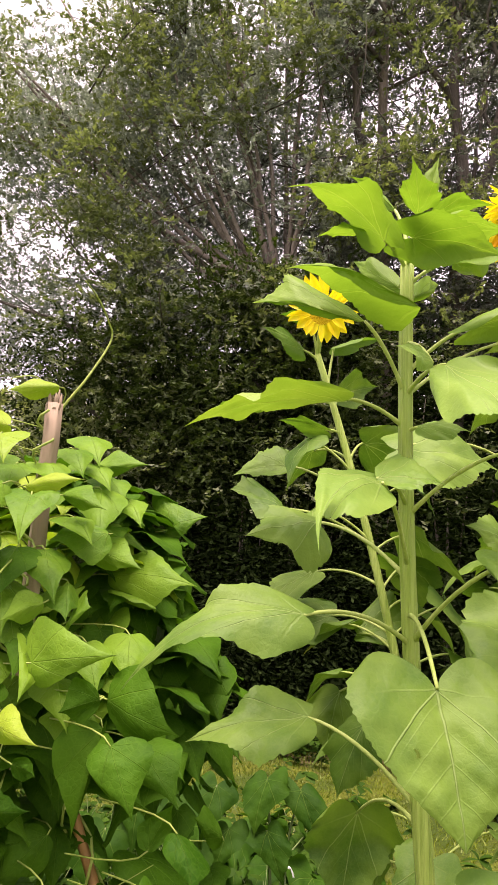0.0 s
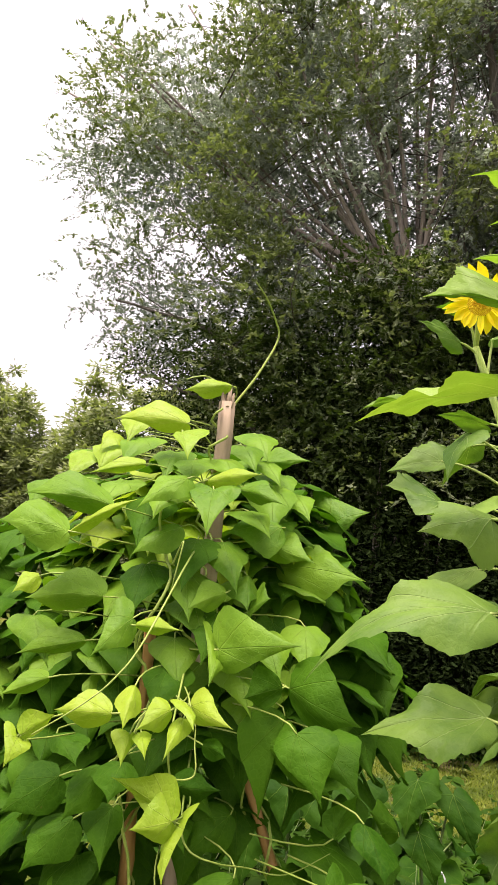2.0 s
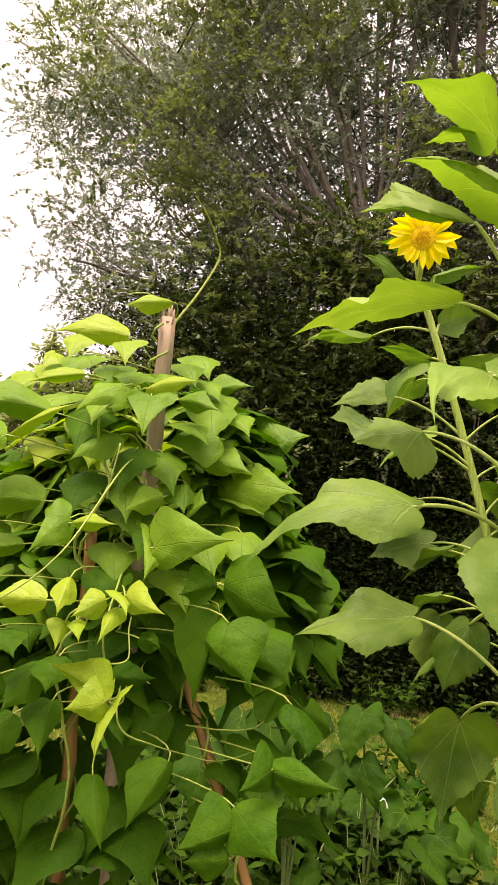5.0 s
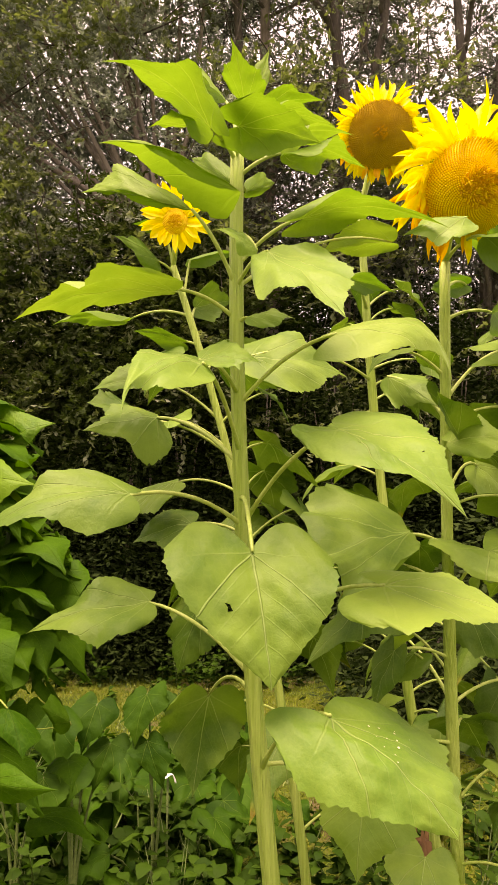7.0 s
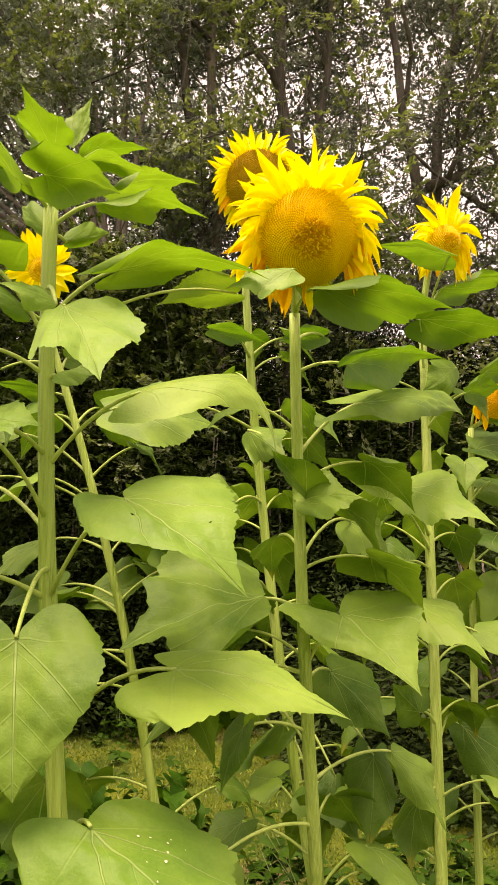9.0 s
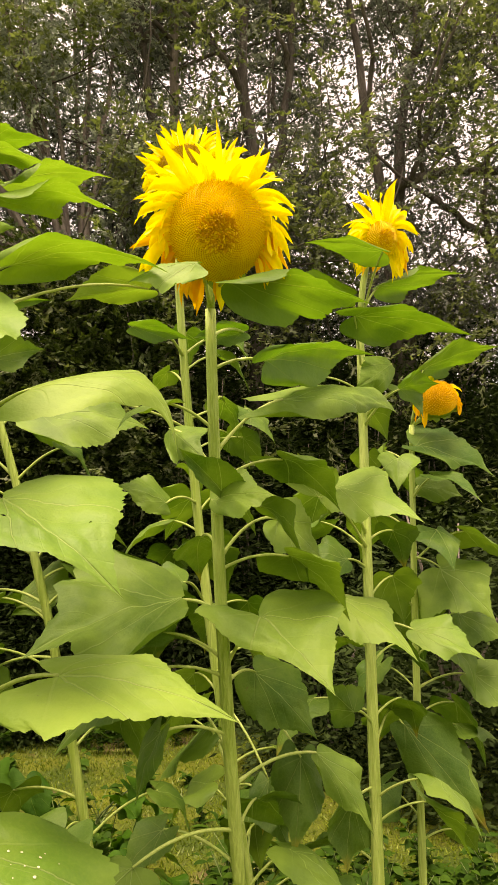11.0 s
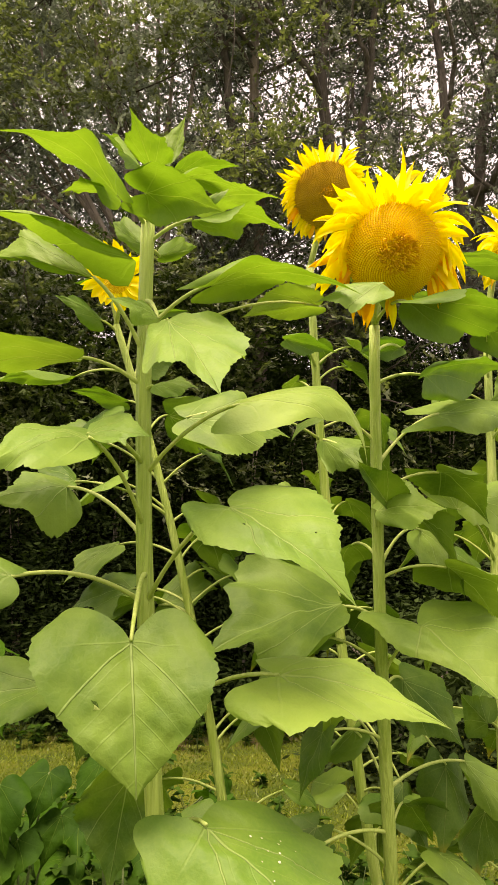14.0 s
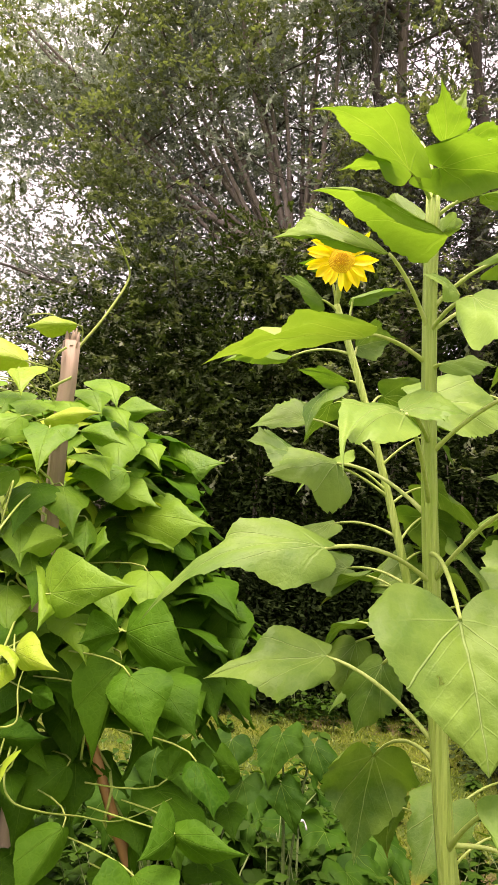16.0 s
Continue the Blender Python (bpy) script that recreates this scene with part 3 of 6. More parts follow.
        ob.matrix_basis = Matrix.Rotation(2 * math.pi * (i + rng.uniform(-0.3, 0.3)) / 18, 4, "Z") @ Matrix.Translation((disc * 0.8, 0, -disc * 0.36)) @ Matrix.Rotation(rng.uniform(0.1, 0.9), 4, "Y") @ Matrix.Scale(rng.uniform(0.7, 1.1), 4)
    if green:
        c = Vector(centre)
        rear = c - n * depth
        top = plant.pts[-1]
        mid = rear - n * disc * 0.9 + Vector((0, 0, 0.02))
        me = mesh_of("neck", *tube(bend(top, mid, rear, 10), [plant.radius * 0.62 + 0.0006 * i for i in range(10)], 10, 0.03)[:2], M_STEM)
        part("neck", me, plant.ob)
    return head


A = Plant("tall sunflower with a closed leafy top and broad pale green leaves", (0.61, 1.163, 0), (0.40, 1.148, 1.25), (0.344, 1.11, 2.50), 0.0156)
B = Plant("slender sunflower with one small open yellow flower", (0.62, 1.87, 0), (0.49, 1.877, 1.3), (0.175, 1.87, 2.53), 0.0125)
C = Plant("sunflower with a very large heavy head and ragged yellow petals", (0.985, 1.785, 0), (0.864, 1.523, 1.2), (0.821, 1.357, 2.36), 0.0145, M_DEEP)
K = Plant("tall sunflower with a big head fringed by short yellow petals", (1.12, 1.84, 0), (0.887, 2.0, 1.3), (0.765, 1.98, 2.78), 0.0150, M_DEEP)
D = Plant("sunflower with a medium head of drooping curled petals", (1.236, 1.86, 0), (1.293, 1.948, 1.3), (1.372, 2.088, 2.62), 0.0158, M_DEEP)
E = Plant("thin sunflower with a small fading orange head", (1.51, 2.3, 0), (1.54, 2.28, 1.2), (1.585, 2.25, 2.28), 0.012, M_DEEP)
fill_leaves(B, 0.9, 2.25, 20, 41)
fill_leaves(C, 0.9, 2.2, 17, 42)
fill_leaves(K, 0.9, 2.55, 26, 43)
fill_leaves(D, 0.9, 2.4, 19, 44)
fill_leaves(E, 0.9, 2.2, 17, 45)
flower_head(C, (0.827, 1.200, 2.460), (-0.08, -1, -0.55), 0.096, 0.080, 150, (-1.8, 0.9), 1700, 0.74, 0.0155, 3, 3, 0.4, 1.5, 0.55, (-45, 32), 0.42)
flower_head(K, (0.799, 1.840, 2.946), (-0.2, -1, -0.4), 0.100, 0.054, 120, (-1.0, 0.5), 1300, 0.42, 0.0125, 2, 5, 0.2, 0.7, 0.3, (-28, 25), 0.6, M_FLORET_BROWN_SHADE)
flower_head(B, (0.185, 1.785, 2.632), (-0.1, -1, -0.2), 0.038, 0.058, 34, (-0.15, 0.15), 320, 0.2, 0.020, 2, 7, 0.55, 0.12, 0.0, (-6, 16), 0.7)
flower_head(D, (1.444, 2.020, 2.862), (0.3, -1, -0.3), 0.062, 0.098, 62, (-0.9, 0.5), 460, 0.55, 0.021, 2, 9, 0.5, 1.5, 0.35, (-30, 28), 0.6)
flower_head(E, (1.652, 2.170, 2.357), (-0.35, -1, 0.5), 0.070, 0.050, 22, (-0.3, 0.2), 420, 0.75, 0.014, 1, 11, 0.9, 1.3, 1.0, (-60, -10), 0.35, M_FLORET_DARK)

# the tall sunflower's leaves
# This leaf turns from the light; the deeper skin stands in for that.
leaf(A, 1.82, (0.363, 0.896, 1.735), (0.385, 0.818, 1.555), (0.242, 0.830, 1.706), (0.485, 0.860, 1.700), skin=M_DEEP, table=HEART_OUTLINE, lobe=0.3, ruffle=0.03, teeth=0.012, rough=0.08, nu=44, nv=24, holes=((20, 6), (21, 6)))
leaf(A, 1.77, (0.497, 0.930, 1.919), (0.666, 0.842, 1.784), (0.667, 1.000, 1.939), (0.485, 0.820, 1.864), mid=(0.580, 0.860, 1.867), lobe=0.32, ruffle=0.05, rough=0.14, nu=44, nv=24, holes=((13, 17), (22, 5)))
leaf(A, 1.56, (0.572, 0.953, 1.681), (0.818, 0.938, 1.608), (0.690, 1.040, 1.690), (0.604, 0.840, 1.622), lobe=0.26, ruffle=0.05, rough=0.16, nu=44, nv=20)
spotted = leaf(A, 1.34, (0.470, 0.860, 1.512), (0.626, 0.800, 1.371), (0.646, 0.930, 1.451), (0.442, 0.790, 1.431), table=HEART_OUTLINE, lobe=0.34, ruffle=0.04, rough=0.1, nu=40, nv=24)
leaf(A, 2.21, (0.393, 1.000, 2.235), (0.481, 0.765, 2.050), (0.534, 0.920, 2.175), (0.389, 0.820, 2.104), mid=(0.442, 0.870, 2.142), lobe=0.2, ruffle=0.07)
leaf(A, 2.31, (0.376, 1.020, 2.244), (0.303, 0.930, 2.242), (0.337, 0.990, 2.268), (0.344, 0.950, 2.216), lobe=0.1)
leaf(A, 1.90, (0.287, 0.930, 2.024), (0.194, 0.700, 1.903), (0.203, 0.950, 2.050), (0.231, 0.800, 1.954), mid=(0.214, 0.830, 1.994), lobe=0.15, ruffle=0.04)
leaf(A, 2.01, (0.281, 0.950, 2.033), (0.381, 0.930, 2.024), (0.328, 1.020, 2.086), (0.335, 0.900, 2.007), lobe=0.12, ruffle=0.04)
# Deeper skin on these two puts their weaker light into the colour.
leaf(A, 1.77, (0.174, 0.970, 1.819), (-0.100, 0.950, 1.690), (0.088, 0.910, 1.774), (0.072, 1.000, 1.851), mid=(0.022, 0.950, 1.801), lobe=0.12, ruffle=0.12, rough=0.3, skin=M_DEEP)
leaf(A, 1.50, (0.185, 1.212, 1.625), (-0.033, 1.176, 1.575), (0.108, 1.100, 1.565), (0.104, 1.250, 1.665), skin=M_DEEP, lobe=0.15, ruffle=0.07)
leaf(A, 1.47, (0.296, 1.500, 1.383), (0.261, 1.500, 1.160), (0.185, 1.480, 1.312), (0.384, 1.500, 1.299), skin=M_DEEP, lobe=0.2, ruffle=0.12)
leaf(A, 1.35, (0.579, 1.150, 1.308), (0.551, 1.100, 1.173), (0.488, 1.200, 1.259), (0.663, 1.100, 1.245), lobe=0.25)
leaf(A, 1.67, (0.285, 1.200, 1.622), (0.240, 1.200, 1.495), (0.217, 1.250, 1.564), (0.310, 1.200, 1.532), skin=M_DEEP)
speckle(spotted, [24 * i + j for i, j in ((8, 7), (9, 5), (10, 6), (11, 8), (10, 9), (12, 7), (14, 8), (13, 10), (7, 8), (16, 10), (12, 5), (18, 11))], 0.0017)
# its closed top
leaf(A, 2.54, (0.354, 1.060, 2.537), (0.327, 0.930, 2.572), (0.314, 0.980, 2.544), (0.392, 1.020, 2.560), skin=M_YOUNG, arch=-0.1, lobe=0.05, stalk=0)
leaf(A, 2.54, (0.378, 1.120, 2.584), (0.407, 1.140, 2.706), (0.358, 1.120, 2.642), (0.405, 1.120, 2.635), skin=M_YOUNG, arch=0, lobe=0.05, stalk=0)
leaf(A, 2.45, (0.295, 1.050, 2.482), (0.125, 0.881, 2.487), (0.203, 1.100, 2.558), (0.282, 0.930, 2.501), mid=(0.213, 0.980, 2.527), skin=M_YOUNG, lobe=0.16, ruffle=0.06)
leaf(A, 2.48, (0.285, 1.120, 2.527), (0.169, 1.150, 2.539), (0.223, 1.080, 2.531), (0.218, 1.160, 2.542), skin=M_YOUNG, lobe=0.1)
leaf(A, 2.54, (0.322, 1.140, 2.592), (0.229, 1.200, 2.704), (0.275, 1.140, 2.655), (0.270, 1.200, 2.650), skin=M_YOUNG, lobe=0.06)
leaf(A, 2.45, (0.344, 1.050, 2.488), (0.483, 0.960, 2.407), (0.406, 0.930, 2.473), (0.371, 1.060, 2.426), skin=M_YOUNG, lobe=0.3, ruffle=0.05, stalk=0.8)
leaf(A, 2.53, (0.390, 1.130, 2.576), (0.516, 1.150, 2.607), (0.445, 1.100, 2.607), (0.449, 1.180, 2.597), skin=M_YOUNG, lobe=0.12)
leaf(A, 2.53, (0.399, 1.120, 2.556), (0.530, 1.100, 2.523), (0.448, 1.050, 2.536), (0.460, 1.180, 2.564), skin=M_YOUNG, lobe=0.12)
leaf(A, 2.42, (0.426, 1.100, 2.466), (0.633, 1.300, 2.546), (0.529, 1.100, 2.492), (0.522, 1.250, 2.520), skin=M_YOUNG, lobe=0.12)
leaf(A, 2.50, (0.421, 1.200, 2.545), (0.616, 1.350, 2.653), (0.507, 1.200, 2.591), (0.520, 1.350, 2.620), skin=M_YOUNG, lobe=0.12)
leaf(A, 2.21, (0.345, 0.945, 2.312), (0.134, 0.837, 2.328), (0.238, 0.900, 2.332), (0.262, 1.020, 2.322), mid=(0.225, 0.880, 2.345), skin=M_YOUNG, lobe=0.02, ruffle=0.03, arch=0.03, stalk=0)
leaf(A, 2.21, (0.262, 1.035, 2.322), (0.054, 1.107, 2.382), (0.132, 1.120, 2.442), (0.143, 1.080, 2.358), skin=M_YOUNG, lobe=0.0, ruffle=0.04)
leaf(A, 2.43, (0.334, 1.160, 2.439), (0.250, 1.280, 2.550), (0.296, 1.220, 2.526), (0.289, 1.220, 2.465), skin=M_YOUNG, lobe=0.1)
leaf(A, 2.41, (0.363, 1.160, 2.419), (0.429, 1.280, 2.499), (0.391, 1.220, 2.489), (0.393, 1.220, 2.442), skin=M_YOUNG, lobe=0.1)
leaf(A, 2.25, (0.465, 1.100, 2.341), (0.736, 1.074, 2.315), (0.551, 1.040, 2.361), (0.603, 1.180, 2.364), mid=(0.604, 1.120, 2.372), lobe=0.3, ruffle=0.06, skin=M_YOUNG)
leaf(A, 2.21, (0.690, 1.320, 2.389), (0.523, 1.300, 2.351), (0.602, 1.280, 2.425), (0.613, 1.360, 2.372), stalk=0.8)
leaf(A, 1.99, (0.514, 1.020, 2.099), (0.741, 1.100, 2.000), (0.617, 1.100, 2.152), (0.583, 1.000, 2.056), mid=(0.680, 1.070, 2.120), lobe=0.2, ruffle=0.05)
leaf(C, 2.00, (0.836, 1.350, 1.968), (0.744, 1.200, 2.035), (0.865, 1.300, 2.006), (0.767, 1.250, 1.998), skin=M_DEEP)
leaf(A, 2.15, (0.230, 1.080, 2.193), (-0.065, 1.120, 2.140), (0.105, 0.980, 2.197), (0.081, 1.200, 2.190), mid=(0.084, 1.080, 2.180), lobe=0.15, ruffle=0.08)
leaf(A, 1.88, (0.191, 1.250, 1.984), (0.056, 1.180, 1.947), (0.088, 1.300, 2.009), (0.180, 1.200, 1.888), skin=M_DEEP, lobe=0.2, ruffle=0.06)
leaf(A, 2.14, (0.363, 1.100, 2.148), (0.447, 1.050, 2.132), (0.409, 1.120, 2.167), (0.408, 1.050, 2.117))
# leaves of the slender sunflower
leaf(B, 2.38, (0.048, 1.943, 2.391), (-0.129, 1.670, 2.286), (-0.035, 1.750, 2.347), (-0.048, 1.850, 2.331), lobe=0.05, skin=M_UPPER)
leaf(B, 2.29, (0.206, 1.870, 2.301), (0.072, 1.760, 2.301), (0.140, 1.800, 2.323), (0.130, 1.850, 2.285), skin=M_UPPER)
leaf(B, 2.07, (0.087, 1.950, 2.204), (-0.071, 1.950, 2.166), (0.028, 2.000, 2.272), (0.038, 1.900, 2.155), skin=M_UPPER)
leaf(B, 1.97, (0.091, 1.800, 2.058), (-0.065, 1.850, 2.113), (-0.014, 1.900, 2.166), (0.024, 1.750, 2.042), skin=M_DEEP)
leaf(B, 2.50, (0.133, 1.850, 2.537), (0.014, 1.750, 2.572), (0.067, 1.800, 2.588), (0.086, 1.800, 2.510), skin=M_UPPER)
leaf(B, 2.55, (0.147, 1.850, 2.635), (0.059, 1.800, 2.628), (0.099, 1.800, 2.640), (0.105, 1.850, 2.621), skin=M_UPPER)
leaf(B, 2.36, (0.240, 1.900, 2.413), (0.369, 2.000, 2.473), (0.303, 1.900, 2.502), (0.306, 1.950, 2.393), skin=M_DEEP)
leaf(B, 2.43, (0.225, 1.900, 2.565), (0.394, 2.000, 2.626), (0.302, 1.900, 2.590), (0.304, 1.950, 2.566), skin=M_UPPER)
leaf(B, 1.86, (0.195, 1.950, 1.893), (0.031, 2.000, 1.779), (0.068, 2.050, 1.860), (0.132, 1.900, 1.798))
leaf(B, 1.73, (0.239, 1.950, 1.768), (0.059, 2.000, 1.711), (0.141, 2.050, 1.818), (0.167, 1.900, 1.693), skin=M_DEEP)
leaf(B, 1.70, (0.315, 1.950, 1.721), (0.486, 2.000, 1.767), (0.422, 2.050, 1.852), (0.411, 1.900, 1.717), skin=M_DEEP)
leaf(B, 2.21, (0.327, 2.000, 2.289), (0.502, 2.000, 2.183), (0.427, 1.950, 2.313), (0.405, 2.100, 2.173), skin=M_DEEP)
leaf(B, 1.59, (0.267, 1.900, 1.569), (0.231, 1.900, 1.395), (0.170, 1.950, 1.495), (0.317, 1.900, 1.461), skin=M_DEEP)
# leaves of the sunflower with the heavy head
leaf(C, 1.60, (0.910, 1.400, 1.708), (1.029, 1.260, 1.575), (1.109, 1.460, 1.741), (0.810, 1.360, 1.699), lobe=0.3, ruffle=0.06, rough=0.12, nu=44, nv=20, skin=M_SUNLEAF)
leaf(C, 1.91, (0.815, 1.350, 1.951), (0.930, 1.250, 1.948), (0.882, 1.400, 2.019), (0.872, 1.250, 1.904), ruffle=0.07, skin=M_SUNLEAF)
leaf(C, 2.37, (0.842, 1.180, 2.349), (1.162, 1.300, 2.354), (0.978, 1.160, 2.357), (1.029, 1.320, 2.312), lobe=0.2, skin=M_UPPER)
leaf(C, 2.40, (0.780, 1.114, 2.355), (0.656, 1.120, 2.317), (0.726, 1.170, 2.372), (0.728, 1.080, 2.285), lobe=0.25, skin=M_SUNLEAF)
leaf(C, 2.05, (0.987, 1.450, 2.185), (1.393, 1.839, 2.229), (1.208, 1.750, 2.308), (1.117, 1.500, 2.150), lobe=0.3, ruffle=0.06)
leaf(C, 2.23, (0.943, 1.400, 2.260), (1.292, 1.700, 2.366), (1.048, 1.400, 2.313), (1.106, 1.600, 2.261), skin=M_UPPER)
leaf(C, 1.72, (0.752, 1.450, 1.750), (0.456, 1.300, 1.663), (0.520, 1.500, 1.842), (0.581, 1.220, 1.644), lobe=0.25, ruffle=0.08, nv=20)
leaf(C, 1.36, (1.051, 1.570, 1.398), (1.167, 1.550, 1.223), (1.151, 1.620, 1.357), (1.073, 1.550, 1.310), lobe=0.1, ruffle=0.12)
leaf(C, 1.57, (0.923, 1.600, 1.573), (1.062, 1.600, 1.417), (1.040, 1.650, 1.560), (0.929, 1.580, 1.453), skin=M_DEEP)
leaf(C, 1.83, (1.009, 1.700, 1.929), (1.133, 1.750, 1.811), (1.080, 1.750, 1.960), (0.996, 1.650, 1.843), skin=M_DEEP)
leaf(C, 2.01, (0.733, 1.550, 2.138), (0.812, 1.400, 2.035), (0.816, 1.500, 2.127), (0.744, 1.500, 2.050))
leaf(C, 2.30, (0.902, 1.450, 2.342), (0.784, 1.350, 2.294), (0.830, 1.380, 2.343), (0.845, 1.420, 2.298), skin=M_UPPER)
leaf(C, 1.27, (0.651, 1.400, 1.258), (0.533, 1.350, 1.188), (0.526, 1.400, 1.253), (0.674, 1.400, 1.163))
# leaves of the sunflowers behind
leaf(K, 1.67, (0.766, 1.750, 1.779), (0.622, 1.700, 1.758), (0.706, 1.800, 1.823), (0.704, 1.700, 1.728), skin=M_DEEP)
leaf(K, 2.22, (0.396, 1.700, 2.220), (0.680, 1.800, 2.186), (0.508, 1.850, 2.325), (0.556, 1.650, 2.116), skin=M_DEEP, lobe=0.25)
leaf(K, 2.45, (0.645, 1.586, 2.400), (0.804, 1.700, 2.402), (0.710, 1.600, 2.420), (0.711, 1.650, 2.381), skin=M_UPPER)
leaf(K, 2.00, (0.724, 1.850, 1.990), (0.589, 1.800, 2.034), (0.662, 1.900, 2.076), (0.663, 1.800, 1.965), skin=M_DEEP)
leaf(K, 1.52, (1.025, 1.620, 1.377), (0.991, 1.580, 1.177), (0.950, 1.620, 1.321), (1.080, 1.620, 1.288), skin=M_OLDLEAF, ruffle=0.14)
leaf(K, 1.44, (0.979, 1.850, 1.266), (0.952, 1.800, 1.150), (0.925, 1.850, 1.228), (1.006, 1.850, 1.196), skin=M_OLDLEAF, ruffle=0.14)
leaf(D, 1.64, (1.159, 1.720, 1.727), (1.297, 1.550, 1.585), (1.287, 1.750, 1.701), (1.150, 1.580, 1.641), lobe=0.3, ruffle=0.06, skin=M_SUNLEAF)
leaf(D, 1.63, (1.414, 1.900, 1.621), (1.578, 1.800, 1.539), (1.534, 1.900, 1.643), (1.458, 1.800, 1.559), ruffle=0.08, skin=M_SUNLEAF)
leaf(D, 1.89, (1.181, 1.800, 2.021), (1.356, 1.600, 1.906), (1.321, 1.850, 2.068), (1.173, 1.650, 1.922), lobe=0.2, skin=M_SUNLEAF)
leaf(D, 1.85, (1.127, 1.750, 1.989), (1.065, 1.700, 2.101), (1.014, 1.720, 2.048), (1.173, 1.760, 2.063), lobe=0.1, skin=M_SUNLEAF)
leaf(D, 2.43, (1.313, 1.950, 2.567), (1.727, 2.000, 2.524), (1.444, 1.900, 2.590), (1.473, 2.050, 2.512), skin=M_UPPER)
leaf(D, 2.56, (1.387, 1.860, 2.741), (1.151, 1.900, 2.784), (1.280, 1.850, 2.785), (1.306, 1.950, 2.749), skin=M_UPPER)
leaf(D, 2.60, (1.446, 2.100, 2.728), (1.778, 2.150, 2.805), (1.583, 2.080, 2.787), (1.626, 2.200, 2.750), skin=M_UPPER)
leaf(D, 2.58, (1.299, 1.950, 2.635), (1.040, 1.900, 2.647), (1.164, 1.900, 2.696), (1.183, 2.000, 2.625), skin=M_UPPER)
leaf(D, 2.30, (1.422, 1.950, 2.415), (1.269, 1.850, 2.309), (1.301, 1.880, 2.412), (1.378, 1.920, 2.318), skin=M_UPPER)
leaf(D, 2.23, (1.424, 1.900, 2.321), (1.572, 1.950, 2.352), (1.483, 1.880, 2.378), (1.525, 1.980, 2.305), skin=M_UPPER)
leaf(D, 1.36, (1.215, 1.850, 1.421), (1.129, 1.800, 1.505), (1.151, 1.850, 1.395), (1.227, 1.850, 1.492), skin=M_DEEP)
leaf(D, 1.79, (1.251, 1.950, 1.823), (1.117, 1.950, 1.843), (1.199, 2.000, 1.892), (1.169, 1.900, 1.778), skin=M_DEEP)
leaf(D, 1.20, (1.215, 1.900, 1.180), (1.188, 1.900, 1.001), (1.133, 1.900, 1.115), (1.285, 1.950, 1.059), skin=M_OLDLEAF)
leaf(E, 2.13, (1.573, 2.200, 2.197), (1.857, 2.200, 2.080), (1.745, 2.300, 2.291), (1.654, 2.100, 2.123), ruffle=0.08)
leaf(E, 2.41, (1.624, 2.200, 2.468), (1.942, 2.250, 2.569), (1.735, 2.150, 2.566), (1.818, 2.300, 2.497), skin=M_UPPER)
leaf(E, 1.82, (1.629, 2.200, 1.786), (1.760, 2.100, 1.615), (1.812, 2.250, 1.789), (1.575, 2.100, 1.639), lobe=0.3, ruffle=0.08)
leaf(E, 1.54, (1.697, 2.250, 1.633), (1.867, 2.250, 1.525), (1.824, 2.300, 1.654), (1.724, 2.200, 1.536))
leaf(E, 1.25, (1.466, 2.200, 1.300), (1.703, 2.150, 0.973), (1.655, 2.200, 1.242), (1.500, 2.150, 1.148), skin=M_OLDLEAF, ruffle=0.14, lobe=0.15)
leaf(E, 1.39, (1.761, 2.300, 1.421), (1.894, 2.200, 1.280), (1.885, 2.300, 1.443), (1.745, 2.200, 1.341))
leaf(E, 2.01, (1.611, 2.300, 2.071), (1.798, 2.350, 2.032), (1.720, 2.350, 2.116), (1.690, 2.300, 2.010), skin=M_DEEP)


# ---- trees ----
def sprays(name, centres, size, aspect, material, seed, along=None, flat=0.5):
    """Many small leaves in one mesh: each a folded diamond at its place."""
    rng = np.random.default_rng(seed)
    c = np.asarray(centres, dtype=np.float64)
    n = len(c)
    a = rng.normal(size=(n, 3))
    a[:, 2] = a[:, 2] * flat - 0.25
    if along is not None:
        a = a * 0.62 + along
    a /= np.linalg.norm(a, axis=1)[:, None]
    b = np.cross(a, rng.normal(size=(n, 3)) * 0.5 + np.array([0, 0, 1.0]))
    b /= np.linalg.norm(b, axis=1)[:, None]
    up = np.cross(a, b)
    ln = size * rng.uniform(0.6, 1.35, n)[:, None]
    wd = ln * aspect * rng.uniform(0.75, 1.25, n)[:, None]
    v = np.empty((n, 4, 3))
    v[:, 0] = c - a * ln * 0.5
    v[:, 1] = c + b * wd * 0.5 + up * wd * 0.18 - a * ln * 0.06
    v[:, 2] = c + a * ln * 0.5 - up * ln * 0.08
    v[:, 3] = c - b * wd * 0.5 + up * wd * 0.18 - a * ln * 0.06
    me = bpy.data.meshes.new(name)
    me.vertices.add(4 * n)
    me.vertices.foreach_set("co", v.ravel())
    me.loops.add(4 * n)
    me.loops.foreach_set("vertex_index", np.arange(4 * n, dtype=np.int32))
    me.polygons.add(n)
    me.polygons.foreach_set("loop_start", np.arange(0, 4 * n, 4, dtype=np.int32))
    me.materials.append(material)
    me.update(calc_edges=True)
    return me


def clumped(rng, centres, per, radius, squash=0.7):
    """Points in balls round the centres, denser at their middles."""
    c = np.repeat(np.asarray(centres), per, axis=0)
    d = rng.normal(size=c.shape) * radius
    d[:, 2] *= squash
    return c + d


